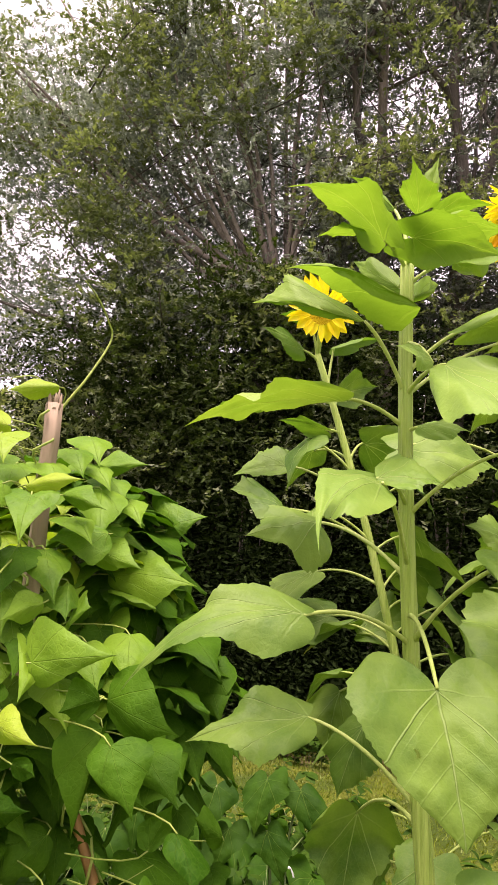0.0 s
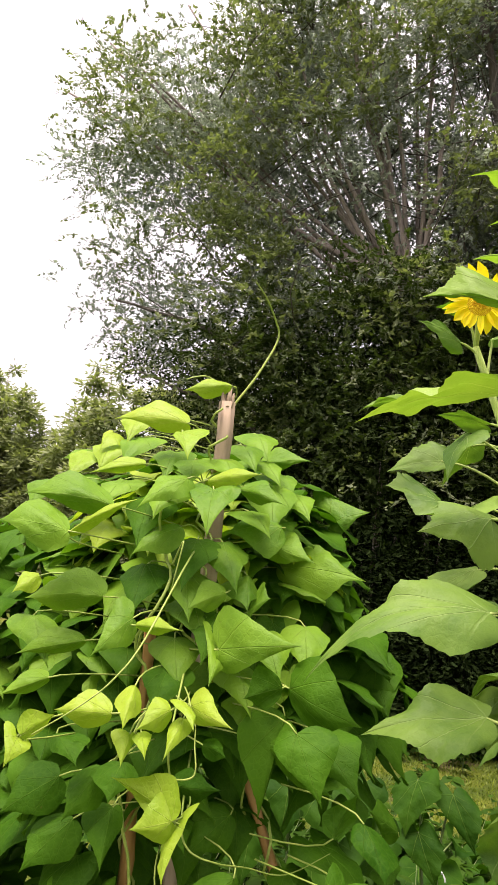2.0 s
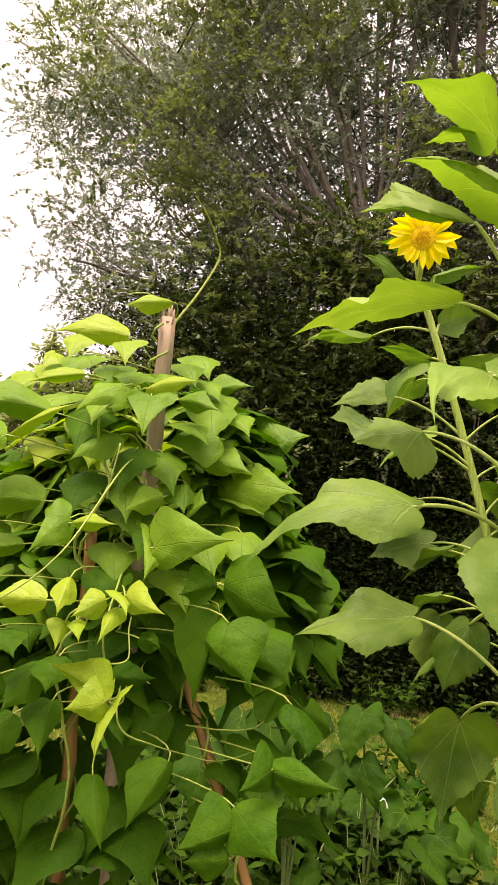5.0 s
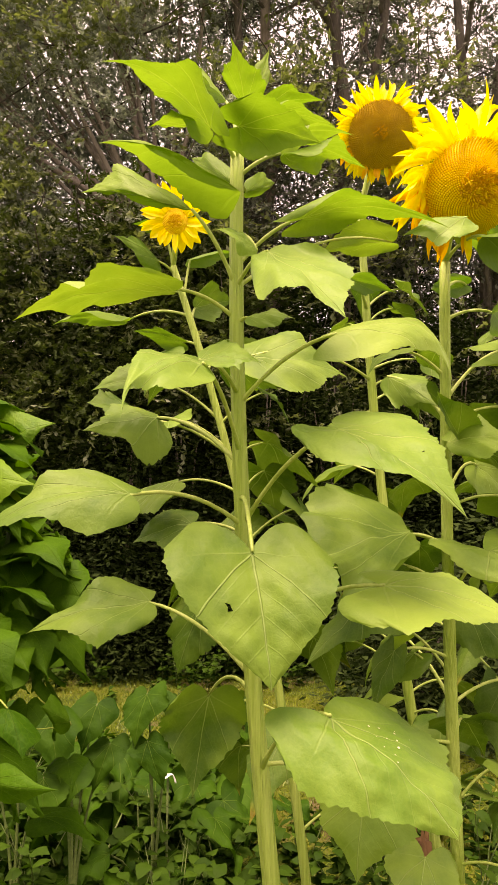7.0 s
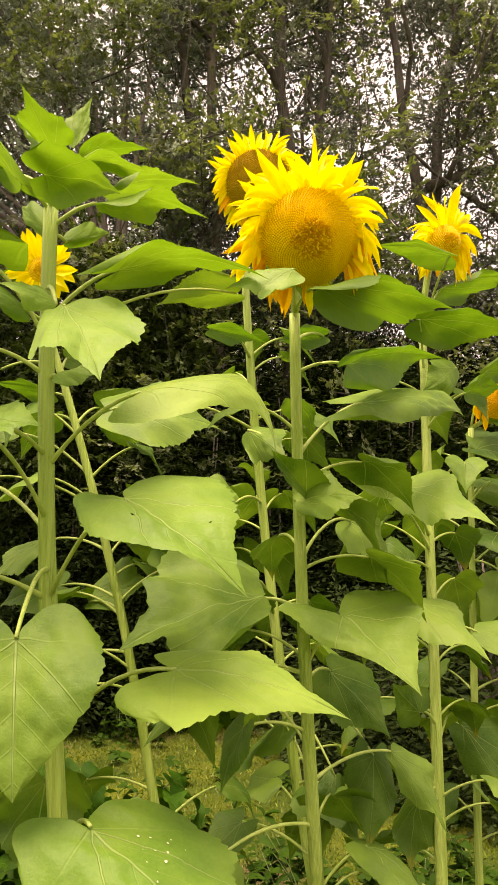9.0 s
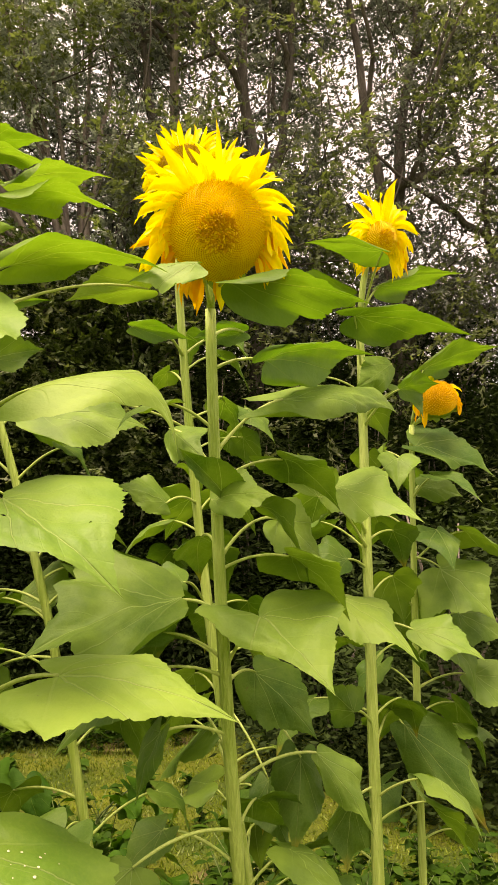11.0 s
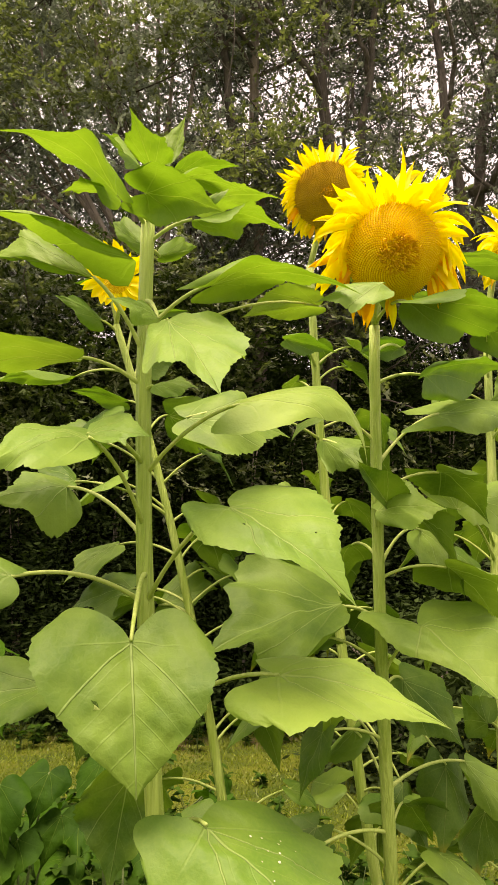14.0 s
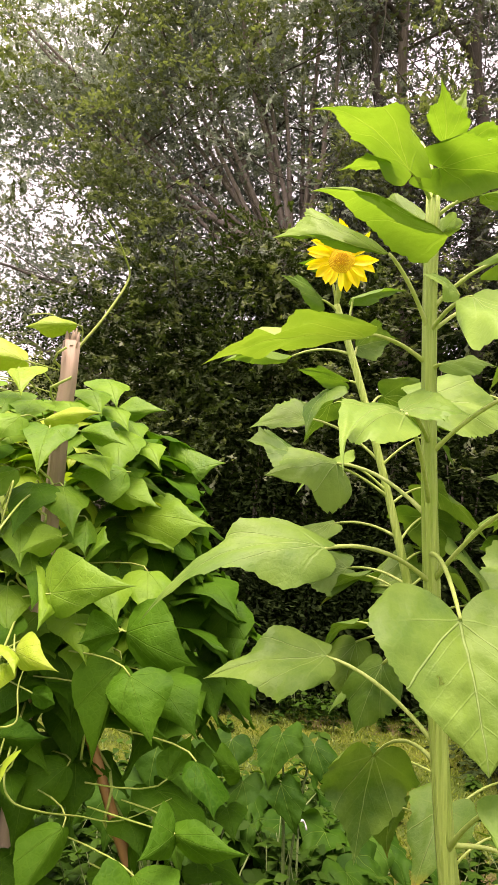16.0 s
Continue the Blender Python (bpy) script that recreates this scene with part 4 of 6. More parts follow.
def twiggy(rng, centres, shoots, per, radius, reach=0.26):
    """Places and directions of leaves set along short shoots round the centres."""
    c = np.repeat(np.asarray(centres), shoots, axis=0)
    off = rng.normal(size=c.shape) * radius
    off[:, 2] *= 0.75
    d = off * 1.6 / radius * 0.5 + rng.normal(size=c.shape) * np.array([0.7, 0.7, 0.35]) + np.array([0, -0.15, 0.05])
    d /= np.linalg.norm(d, axis=1)[:, None]
    s = np.repeat(c + off, per, axis=0)
    dd = np.repeat(d, per, axis=0)
    u = np.tile((np.arange(per) + 0.5) / per, len(c))[:, None]
    p = s + dd * u * reach + rng.normal(size=s.shape) * 0.016
    p[:, 2] -= (u[:, 0] ** 2) * 0.05
    return p, dd


def limb(tree, pts, r0, r1, name="limb", seed=0, bark=None):
    n = 14
    rng = random.Random(seed)
    arc = [Vector(p) for p in pts]
    out = []
    for i in range(n):
        t = i / (n - 1) * (len(arc) - 1)
        k = min(int(t), len(arc) - 2)
        q = arc[k].lerp(arc[k + 1], t - k)
        out.append(q + Vector((rng.uniform(-1, 1), rng.uniform(-1, 1), 0)) * r0 * 0.6)
    me = mesh_of(name, *tube(out, [r0 + (r1 - r0) * i / (n - 1) for i in range(n)], 9, 0.05, seed)[:2], bark or M_BARK)
    return part(name, me, tree)


def twigs(tree, starts, seed, length=1.2, r=0.012, lean=(0, 0, 0.5)):
    """Thin bare twigs, all in one mesh."""
    rng = random.Random(seed)
    pieces = []
    for s in starts:
        d = Vector((rng.gauss(0, 0.8), rng.gauss(0, 0.6), rng.gauss(0, 0.5))) + Vector(lean)
        d.normalize()
        ln = length * rng.uniform(0.5, 1.4)
        s = Vector(s)
        mid = s + d * ln * 0.5 + Vector((rng.gauss(0, 1), rng.gauss(0, 1), rng.gauss(0, 1))) * 0.16 * ln
        pieces.append(tube(bend(s, mid, s + d * ln, 5), [r, r * 0.85, r * 0.7, r * 0.55, r * 0.3], 4))
    v, f, _ = join(*pieces)
    return tagged(part("fine_branching", mesh_of("fine_branching", v, f, M_BARK_DARK), tree), kind="stuff")


def boughs(tree, pts, count, seed):
    """Crooked side branches that leave a trunk and rise."""
    rng = random.Random(seed)
    arc = [Vector(p) for p in pts]
    for i in range(count):
        k = rng.randrange(len(arc) - 1)
        s = arc[k].lerp(arc[k + 1], rng.random())
        if s.z < 3.5:
            s = arc[-2].lerp(arc[-1], rng.random())
        d = Vector((rng.uniform(-1, 1), rng.uniform(-0.7, 0.2), rng.uniform(0.3, 1.1))).normalized()
        ln = rng.uniform(1.2, 2.8)
        line = [s]
        for j in range(4):
            d = (d + Vector((rng.uniform(-0.5, 0.5), rng.uniform(-0.3, 0.3), rng.uniform(-0.15, 0.4)))).normalized()
            line.append(line[-1] + d * ln / 4)
        limb(tree, line, rng.uniform(0.025, 0.055), 0.008, "branch", seed * 10 + i, M_BARK_DARK)


fan = thing("tree", (-0.45, 9.0, 0), "broad tree with fanned thin grey stems and dark green leaves", "tree", "trees behind the lawn")
pale = thing("tree", (1.35, 9.4, 0), "tall tree with pale grey trunks and small green leaves", "tree", "trees behind the lawn")
fork = thing("tree", (3.75, 9.3, 0), "tall tree with dark forked trunks and airy green crown", "tree", "trees behind the lawn")
endt = thing("tree", (6.5, 9.6, 0), "spreading tree with low level branches and green crown", "tree", "trees behind the lawn")
# the fan of stems
R = random.Random(5)
for i in range(22):
    s = i / 21
    a = radians(56 - 62 * s + R.uniform(-5, 5))
    y0 = 8.5 + 0.13 * (i % 4)
    px, pz = -0.82 + 0.5 * s + R.uniform(-0.06, 0.06), 5.45 + R.uniform(-0.3, 0.3)
    ln = R.uniform(4.6, 6.4)
    rise = Vector((-math.sin(a), 0, math.cos(a)))
    lift = Vector((-math.sin(a * 0.95), 0, math.cos(a * 0.95)))
    p0 = Vector((px, y0, pz))
    if i % 3 == 0:
        limb(fan, [(-0.3 + 0.014 * i, 8.9, 0), (px + 0.25, y0, 2.6), p0 + Vector((0.02, 0, 0.1))], 0.085, 0.06, "trunk", 90 + i, M_BARK_DARK)
    limb(fan, [(px + 0.15, y0, 4.7), p0, p0 + rise * ln * 0.45, p0 + rise * ln * 0.5 + lift * ln * 0.5 + Vector((0, R.uniform(-0.4, 0.4), 0))], 0.038 + 0.03 * R.random(), 0.015, "stem", i, M_BARK)
limb(fan, [(-0.6, 8.8, 1.5), (-1.6, 8.6, 3.0), (-2.7, 8.4, 3.8), (-4.0, 8.2, 4.3)], 0.06, 0.015, "limb", 40, M_BARK_DARK)
limb(fan, [(-0.6, 8.8, 2.2), (-1.9, 8.5, 4.2), (-3.2, 8.3, 5.0), (-4.4, 8.1, 5.3)], 0.05, 0.015, "limb", 41, M_BARK_DARK)
for i, pts in enumerate((
    [(1.2, 9.3, 0), (1.05, 9.0, 4), (0.98, 8.7, 7.5), (0.9, 8.6, 10), (0.8, 8.5, 12)],
    [(1.3, 9.4, 0), (0.9, 9.2, 4.5), (0.65, 8.6, 7.9), (0.3, 8.5, 10.5)],
    [(1.5, 9.5, 0), (1.9, 9.0, 4), (2.0, 8.6, 7.2), (1.87, 8.5, 9.2), (1.9, 8.5, 12)],
    [(1.95, 8.8, 6.3), (2.4, 8.5, 7.6), (2.6, 8.4, 9.4), (2.9, 8.3, 11)],
)):
    limb(pale, pts, (0.11, 0.10, 0.14, 0.07)[i], 0.04, "trunk", 50 + i, M_BARK if i < 1 else M_BARK_DARK)
    boughs(pale, pts, 6, 150 + i)
for i, pts in enumerate((
    [(3.8, 9.3, 0), (3.95, 9.0, 4), (3.85, 8.6, 6.8), (3.62, 8.5, 8.2), (3.45, 8.5, 9.8), (3.2, 8.4, 12)],
    [(3.9, 9.3, 0), (4.2, 9.0, 5), (4.0, 8.6, 7.4), (4.5, 8.5, 9.6), (4.7, 8.4, 12)],
    [(3.85, 8.6, 6.9), (4.6, 8.4, 7.1), (5.6, 8.2, 7.0), (6.8, 8.1, 7.4)],
)):
    limb(fork, pts, (0.11, 0.12, 0.08)[i], 0.03, "trunk" if i < 2 else "limb", 60 + i, M_BARK_DARK)
    boughs(fork, pts, 7, 160 + i)
for i, pts in enumerate((
    [(6.5, 9.6, 0), (6.3, 9.2, 4), (6.0, 8.8, 8), (5.8, 8.7, 12)],
    [(6.3, 9.2, 4.5), (5.3, 8.6, 6.2), (4.4, 8.3, 6.6)],
    [(6.3, 9.2, 5.0), (7.4, 9.0, 7.5), (8.0, 9.0, 10.5)],
)):
    limb(endt, pts, (0.17, 0.08, 0.1)[i], 0.04, "trunk" if i < 1 else "limb", 70 + i, M_BARK_DARK)
    boughs(endt, pts, 6, 170 + i)


def left_edge(z):
    return -5.3 + 0.55 * math.exp(-((z - 6.0) / 0.9) ** 2) + max(0.0, (z - 9.1) * 1.5) + 0.25 * math.sin(z * 3.1) + max(0.0, (5.3 - z) * 0.75)


# openings in the crowns through which the sky shows: x, z, radius
GAPS = ((5.35, 6.51, 0.55), (4.98, 6.82, 0.30), (2.34, 8.20, 0.33), (3.46, 8.26, 0.22), (2.74, 7.69, 0.25), (3.22, 9.11, 0.25), (2.31, 8.27, 0.35), (3.10, 9.26, 0.30), (-1.62, 8.43, 0.25), (1.77, 9.02, 0.25))


def crown_points(rng, x0, x1, y0, y1, z0, z1, count, keep):
    out = []
    while len(out) < count:
        p = Vector((rng.uniform(x0, x1), rng.uniform(y0, y1), rng.uniform(z0, z1)))
        if p.x < left_edge(p.z) + rng.uniform(0, 0.5):
            continue
        if p.z < 5.0 and p.y < 8.9 and rng.random() < 0.7:
            continue
        if p.x < -2.6 and rng.random() < 0.42:
            continue
        if any((p.x - gx - 0.11 * (p.y - 9.2) * gx) ** 2 + (p.z - gz - 0.5 * (p.y - 9.2)) ** 2 < (r * rng.uniform(0.7, 1.3)) ** 2 for gx, gz, r in GAPS):
            continue
        if 5.4 < p.z < 7.3 and -2.9 + 1.0 * (7.3 - p.z) < p.x < 0.15 and rng.random() < (0.95 if p.y < 8.9 else 0.5):
            continue
        if noise.noise(Vector((p.x * 0.95, p.y * 0.25, p.z * 0.95))) + 0.5 * noise.noise(Vector((p.x * 2.4, p.y * 0.6, p.z * 2.4))) > keep(p):
            out.append(tuple(p))
    return out


nrng = np.random.default_rng(11)
for tree, x0, x1, count, seed, mat in ((fan, -5.4, 0.6, 1200, 1, M_CROWN_HAZED), (pale, 0.2, 2.9, 500, 2, M_CROWN), (fork, 2.6, 5.4, 500, 3, M_CROWN), (endt, 5.0, 9.0, 365, 4, M_CROWN)):
    rr = random.Random(seed)
    cs = crown_points(rr, x0, x1, 8.0, 10.6, 2.8, 12.8, count, lambda p: -0.45 if p.z < 5.8 else (-0.2 if p.x < -2.0 and p.z < 8.5 else -0.06 if p.x < -2.0 else 0.0 if p.x < 4.4 else 0.08))
    me = sprays("crown", (tw := twiggy(nrng, [c for c in cs if c[2] >= 5.0], 17, 13, 0.22))[0], 0.064, 0.48, mat, seed, tw[1])
    tagged(part("crown", me, tree), kind="stuff")
    # Tree leaves below 5 m take the near-black skin in place of shade.
    me = sprays("lower_leaves", clumped(nrng, [c for c in cs if c[2] < 5.0], 210, 0.23), 0.07, 0.42, M_SHADED_LOW, seed + 60)
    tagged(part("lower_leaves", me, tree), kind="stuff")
    cs2 = crown_points(rr, x0, x1, 7.5, 8.3, 2.6, 11.5, count // 5, lambda p: (-0.3 if p.z < 5.0 else 0.1))
    me = sprays("outer_leaves", (tw := twiggy(nrng, cs2, 12, 12, 0.2))[0], 0.072, 0.48, M_CROWN_LIGHT, seed + 20, tw[1])
    tagged(part("outer_leaves", me, tree), kind="stuff")
    starts = [c for c in cs if c[0] > left_edge(c[2]) + 1.6]
    twigs(tree, [rr.choice(starts) for _ in range(260)], seed + 30, 1.5, 0.013)

# the low skirt of the fanned tree, its shade put into the leaf colour
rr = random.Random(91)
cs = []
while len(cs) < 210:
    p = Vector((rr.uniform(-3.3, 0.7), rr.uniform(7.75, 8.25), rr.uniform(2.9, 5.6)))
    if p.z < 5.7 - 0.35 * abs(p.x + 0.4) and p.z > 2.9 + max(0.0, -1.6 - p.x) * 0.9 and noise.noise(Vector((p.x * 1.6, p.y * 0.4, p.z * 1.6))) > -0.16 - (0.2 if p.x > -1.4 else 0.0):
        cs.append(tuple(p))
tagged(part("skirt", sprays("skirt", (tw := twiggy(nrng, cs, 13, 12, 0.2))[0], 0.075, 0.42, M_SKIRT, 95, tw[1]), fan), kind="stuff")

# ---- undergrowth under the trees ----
def shrub(at, rx, ry, h, count, seed, label, mat=M_SHADED_LOW, size=0.11):
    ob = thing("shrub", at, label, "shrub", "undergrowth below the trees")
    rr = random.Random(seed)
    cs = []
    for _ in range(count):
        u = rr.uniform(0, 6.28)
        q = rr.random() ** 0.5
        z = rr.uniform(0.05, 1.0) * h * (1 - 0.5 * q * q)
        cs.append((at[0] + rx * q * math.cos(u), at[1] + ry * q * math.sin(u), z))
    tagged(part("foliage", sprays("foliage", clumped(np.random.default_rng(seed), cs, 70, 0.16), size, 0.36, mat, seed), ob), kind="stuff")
    for k in range(5):
        a = rr.uniform(0, 6.28)
        tip = (at[0] + rx * 0.7 * math.cos(a), at[1] + ry * 0.6 * math.sin(a), h * rr.uniform(0.6, 0.95))
        me = mesh_of("stem", *tube(bend((at[0], at[1], 0), (at[0], at[1], h * 0.4), tip, 6), [0.025, 0.022, 0.02, 0.016, 0.012, 0.006], 6)[:2], M_BARK)
        part("stem", me, ob)
    return ob


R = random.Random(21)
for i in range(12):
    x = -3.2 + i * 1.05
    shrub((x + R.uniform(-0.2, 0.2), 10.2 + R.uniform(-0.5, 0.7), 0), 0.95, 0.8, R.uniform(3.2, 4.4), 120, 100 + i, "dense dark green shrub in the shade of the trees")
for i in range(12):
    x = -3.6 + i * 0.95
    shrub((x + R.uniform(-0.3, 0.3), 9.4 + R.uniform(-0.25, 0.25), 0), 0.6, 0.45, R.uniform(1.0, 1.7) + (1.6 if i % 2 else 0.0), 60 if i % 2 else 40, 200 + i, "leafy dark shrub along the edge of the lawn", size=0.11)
# Added rows at the back shut out the sky and darken the gaps.
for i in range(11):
    shrub((-1.6 + i * 0.95 + R.uniform(-0.2, 0.2), 11.2 + R.uniform(-0.4, 0.4), 0), 0.9, 0.7, R.uniform(5.0, 6.0), 150, 260 + i, "tall dark thicket added behind the trees to shut out the sky")
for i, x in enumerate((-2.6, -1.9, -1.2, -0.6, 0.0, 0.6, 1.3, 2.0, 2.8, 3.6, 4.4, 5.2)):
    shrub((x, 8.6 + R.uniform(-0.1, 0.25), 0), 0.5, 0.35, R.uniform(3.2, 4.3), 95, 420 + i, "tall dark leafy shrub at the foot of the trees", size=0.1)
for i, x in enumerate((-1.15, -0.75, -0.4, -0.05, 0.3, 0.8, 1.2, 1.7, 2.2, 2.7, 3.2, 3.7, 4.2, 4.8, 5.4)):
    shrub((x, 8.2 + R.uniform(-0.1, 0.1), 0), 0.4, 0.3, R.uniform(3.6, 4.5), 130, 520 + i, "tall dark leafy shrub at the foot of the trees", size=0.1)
# A farther added screen of foliage against the sky, higher in its middle.
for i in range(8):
    shrub((-1.0 + i * 1.7 + R.uniform(-0.2, 0.2), 13.2 + R.uniform(-0.4, 0.4), 0), 1.4, 0.8, R.uniform(6.2, 7.0) + (1.8 if 0 < i < 4 else 0.0), 210, 460 + i, "tall dark thicket added behind the trees to shut out the sky", size=0.2)
# distant trees
for i in range(14):
    shrub((-19 + i * 1.3 + R.uniform(-0.5, 0.5), 19 + R.uniform(-1, 1.5), 0), 1.9, 1.5, R.uniform(6.9, 7.8), 330, 300 + i, "distant rounded green tree beyond the lawn", M_FAR_HAZE, 0.2)

# ---- lawn ----
def grass(n, seed, x0, x1, y0, y1, h, mat, name, label):
    rng = np.random.default_rng(seed)
    x, y = rng.uniform(x0, x1, n), rng.uniform(y0, y1, n)
    v = np.zeros((n, 3, 3))
    ang = rng.uniform(0, 6.28, n)
    hh = h * rng.uniform(0.4, 1.3, n)
    w = 0.004 + 0.004 * rng.random(n)
    v[:, 0] = np.stack([x - w * np.cos(ang), y - w * np.sin(ang), 0 * x], 1)
    v[:, 1] = np.stack([x + w * np.cos(ang), y + w * np.sin(ang), 0 * x], 1)
    v[:, 2] = np.stack([x + rng.normal(size=n) * hh * 0.6, y + rng.normal(size=n) * hh * 0.6, hh], 1)
    me = bpy.data.meshes.new(name)
    me.vertices.add(3 * n)
    me.vertices.foreach_set("co", v.ravel())
    me.loops.add(3 * n)
    me.loops.foreach_set("vertex_index", np.arange(3 * n, dtype=np.int32))
    me.polygons.add(n)
    me.polygons.foreach_set("loop_start", np.arange(0, 3 * n, 3, dtype=np.int32))
    me.materials.append(mat)
    me.update(calc_edges=True)
    return tagged(new(name, me), label, "grass", kind="stuff")


grass(90000, 3, -5, 6, 3.0, 9.0, 0.03, M_GRASS, "grass", "short yellowish green grass on the lawn")

# ---- bean vine on its stakes ----
def stake(name, a, b, r0, r1, mat, label, category, knots=0, seed=0):
    a, b = Vector(a), Vector(b)
    ob = thing(name, (a.x, a.y, 0), label, category)
    n = 28
    rng = random.Random(seed)
    pts, radii = [], []
    for i in range(n):
        t = i / (n - 1)
        pts.append(a.lerp(b, t) + Vector((rng.uniform(-1, 1), rng.uniform(-1, 1), 0)) * r0 * 0.2)
        ring = knots and i % max(1, n // knots) == 0
        radii.append((r0 + (r1 - r0) * t) * (1.18 if ring else 1.0))
    part("pole", mesh_of("pole", *tube(pts, radii, 12, 0.16, seed)[:2], mat), ob)
    return ob


top_stake = stake("stake", (-0.440, 1.260, 0), (-0.322, 1.130, 2.182), 0.0155, 0.0145, M_STAKE, "weathered grey wooden stake standing up through the bean vine", "stake", 0, 1)
stake("bamboo_pole", (0.361, 1.242, 0), (-0.354, 1.187, 1.726), 0.0095, 0.008, M_BAMBOO, "reddish brown bamboo pole leaning inside the bean vine", "pole", 7, 2)
for i in range(5):
    a = 1.3 * i
    q = Vector((-0.322 + 0.008 * math.cos(a), 1.130 + 0.008 * math.sin(a), 2.168))
    part("splinter", mesh_of("splinter", *tube([q, q + Vector((0.003 * math.cos(a), 0.002, 0.018 + 0.006 * (i % 3))), q + Vector((0.005 * math.cos(a), 0.004 * math.sin(a), 0.032 + 0.012 * (i % 2)))], [0.006, 0.0045, 0.001], 5, 0.2, i)[:2], M_STAKE), top_stake)
stake("bamboo_pole", (-0.55, 1.35, 0), (-0.43, 1.1, 1.75), 0.012, 0.010, M_BAMBOO, "brown bamboo pole wrapped by twisting bean stems", "pole", 7, 3)

vine = thing("bean_vine", (-0.4, 1.3, 0), "lush climbing bean vine with heart-shaped green leaves on stakes", "climbing plant")
VINE = [0]


def vine_leaf(base, tip, left, right, material=None):
    VINE[0] += 1
    g = spanned(base, tip, left, right, None, 0.1, 4000 + VINE[0], BEAN_OUTLINE, 0.1, 0.035, 0.07, 0.004, 20, 10, quilt=0.03)
    ob = part("leaf", mesh_of("leaf", *g[:2], material or (M_BEANLEAF if base[2] > 1.6 else M_BEANOLD_SHADE), g[2]), vine)
    b, d = Vector(base), (Vector(base) - Vector(tip)).normalized()
    core = Vector((-0.38, max(b.y + 0.1, 1.15), b.z - 0.03))
    end = b + d * 0.03 + (core - b).normalized() * 0.15
    part("petiole", mesh_of("petiole", *tube(bend(b, b + d * 0.03, end, 5), [0.0014] * 5, 5)[:2], M_BEANSTEM), ob)
    return ob


vine_leaf((-0.282, 0.975, 1.987), (-0.261, 0.896, 1.902), (-0.325, 0.968, 1.986), (-0.233, 0.981, 1.988))
vine_leaf((-0.344, 1.492, 2.106), (-0.211, 1.480, 2.119), (-0.303, 1.518, 2.156), (-0.285, 1.489, 2.094))
vine_leaf((-0.158, 1.483, 1.969), (-0.065, 1.487, 2.003), (-0.207, 1.540, 2.054), (-0.134, 1.471, 1.945))
vine_leaf((-0.241, 1.312, 1.861), (-0.045, 1.268, 1.847), (-0.163, 1.340, 1.915), (-0.142, 1.260, 1.797))
vine_leaf((-0.241, 0.947, 1.726), (-0.102, 0.929, 1.747), (-0.235, 0.962, 1.796), (-0.214, 0.943, 1.690))
vine_leaf((-0.249, 0.965, 1.724), (-0.243, 0.912, 1.672), (-0.284, 0.983, 1.767), (-0.233, 0.960, 1.701))
vine_leaf((-0.133, 1.003, 1.670), (-0.009, 0.974, 1.630), (-0.075, 1.002, 1.726), (-0.084, 1.001, 1.608), M_BEANOLD_SHADE)
vine_leaf((-0.144, 1.000, 1.669), (-0.203, 0.978, 1.649), (-0.189, 0.998, 1.701), (-0.175, 1.004, 1.631), M_BEANOLD_SHADE)
vine_leaf((-0.141, 1.020, 1.623), (-0.171, 1.000, 1.464), (-0.220, 1.012, 1.586), (-0.145, 1.028, 1.584), M_BEANOLD_SHADE)
vine_leaf((-0.105, 0.944, 1.615), (-0.056, 0.913, 1.525), (-0.134, 0.933, 1.583), (-0.039, 0.951, 1.613), M_BEANOLD_SHADE)
vine_leaf((-0.100, 1.095, 1.585), (-0.012, 1.036, 1.506), (-0.112, 1.070, 1.543), (-0.023, 1.099, 1.585), M_BEANOLD_SHADE)
vine_leaf((-0.249, 0.819, 1.506), (-0.349, 0.818, 1.549), (-0.262, 0.831, 1.561), (-0.301, 0.832, 1.510), M_BEANYOUNG)
vine_leaf((-0.250, 0.820, 1.505), (-0.304, 0.797, 1.492), (-0.277, 0.825, 1.536), (-0.260, 0.818, 1.474), M_BEANYOUNG)
vine_leaf((-0.252, 0.838, 1.495), (-0.247, 0.791, 1.433), (-0.220, 0.838, 1.523), (-0.270, 0.833, 1.455), M_BEANYOUNG)
vine_leaf((-0.332, 0.836, 1.675), (-0.322, 0.782, 1.622), (-0.355, 0.817, 1.653), (-0.315, 0.825, 1.641), M_BEANYOUNG)
vine_leaf((-0.328, 0.824, 1.610), (-0.323, 0.790, 1.572), (-0.355, 0.816, 1.608), (-0.321, 0.829, 1.600), M_BEANYOUNG)
vine_leaf((-0.312, 0.827, 1.613), (-0.285, 0.786, 1.588), (-0.319, 0.813, 1.604), (-0.297, 0.833, 1.610), M_BEANYOUNG)
vine_leaf((-0.276, 0.846, 1.645), (-0.314, 0.810, 1.619), (-0.306, 0.847, 1.659), (-0.287, 0.837, 1.614), M_BEANYOUNG)
vine_leaf((-0.249, 0.855, 1.652), (-0.228, 0.816, 1.627), (-0.280, 0.852, 1.658), (-0.241, 0.857, 1.642), M_BEANYOUNG)
vine_leaf((-0.259, 0.885, 1.646), (-0.178, 0.846, 1.631), (-0.238, 0.892, 1.674), (-0.243, 0.877, 1.622), M_BEANYOUNG)
vine_leaf((-0.261, 0.862, 1.632), (-0.268, 0.810, 1.584), (-0.278, 0.847, 1.620), (-0.247, 0.860, 1.615), M_BEANYOUNG)
vine_leaf((-0.343, 0.787, 1.643), (-0.425, 0.770, 1.641), (-0.385, 0.797, 1.670), (-0.381, 0.785, 1.618), M_BEANYOUNG)
vine_leaf((-0.455, 0.742, 1.608), (-0.403, 0.736, 1.644), (-0.456, 0.751, 1.640), (-0.435, 0.751, 1.610), M_BEANYOUNG)
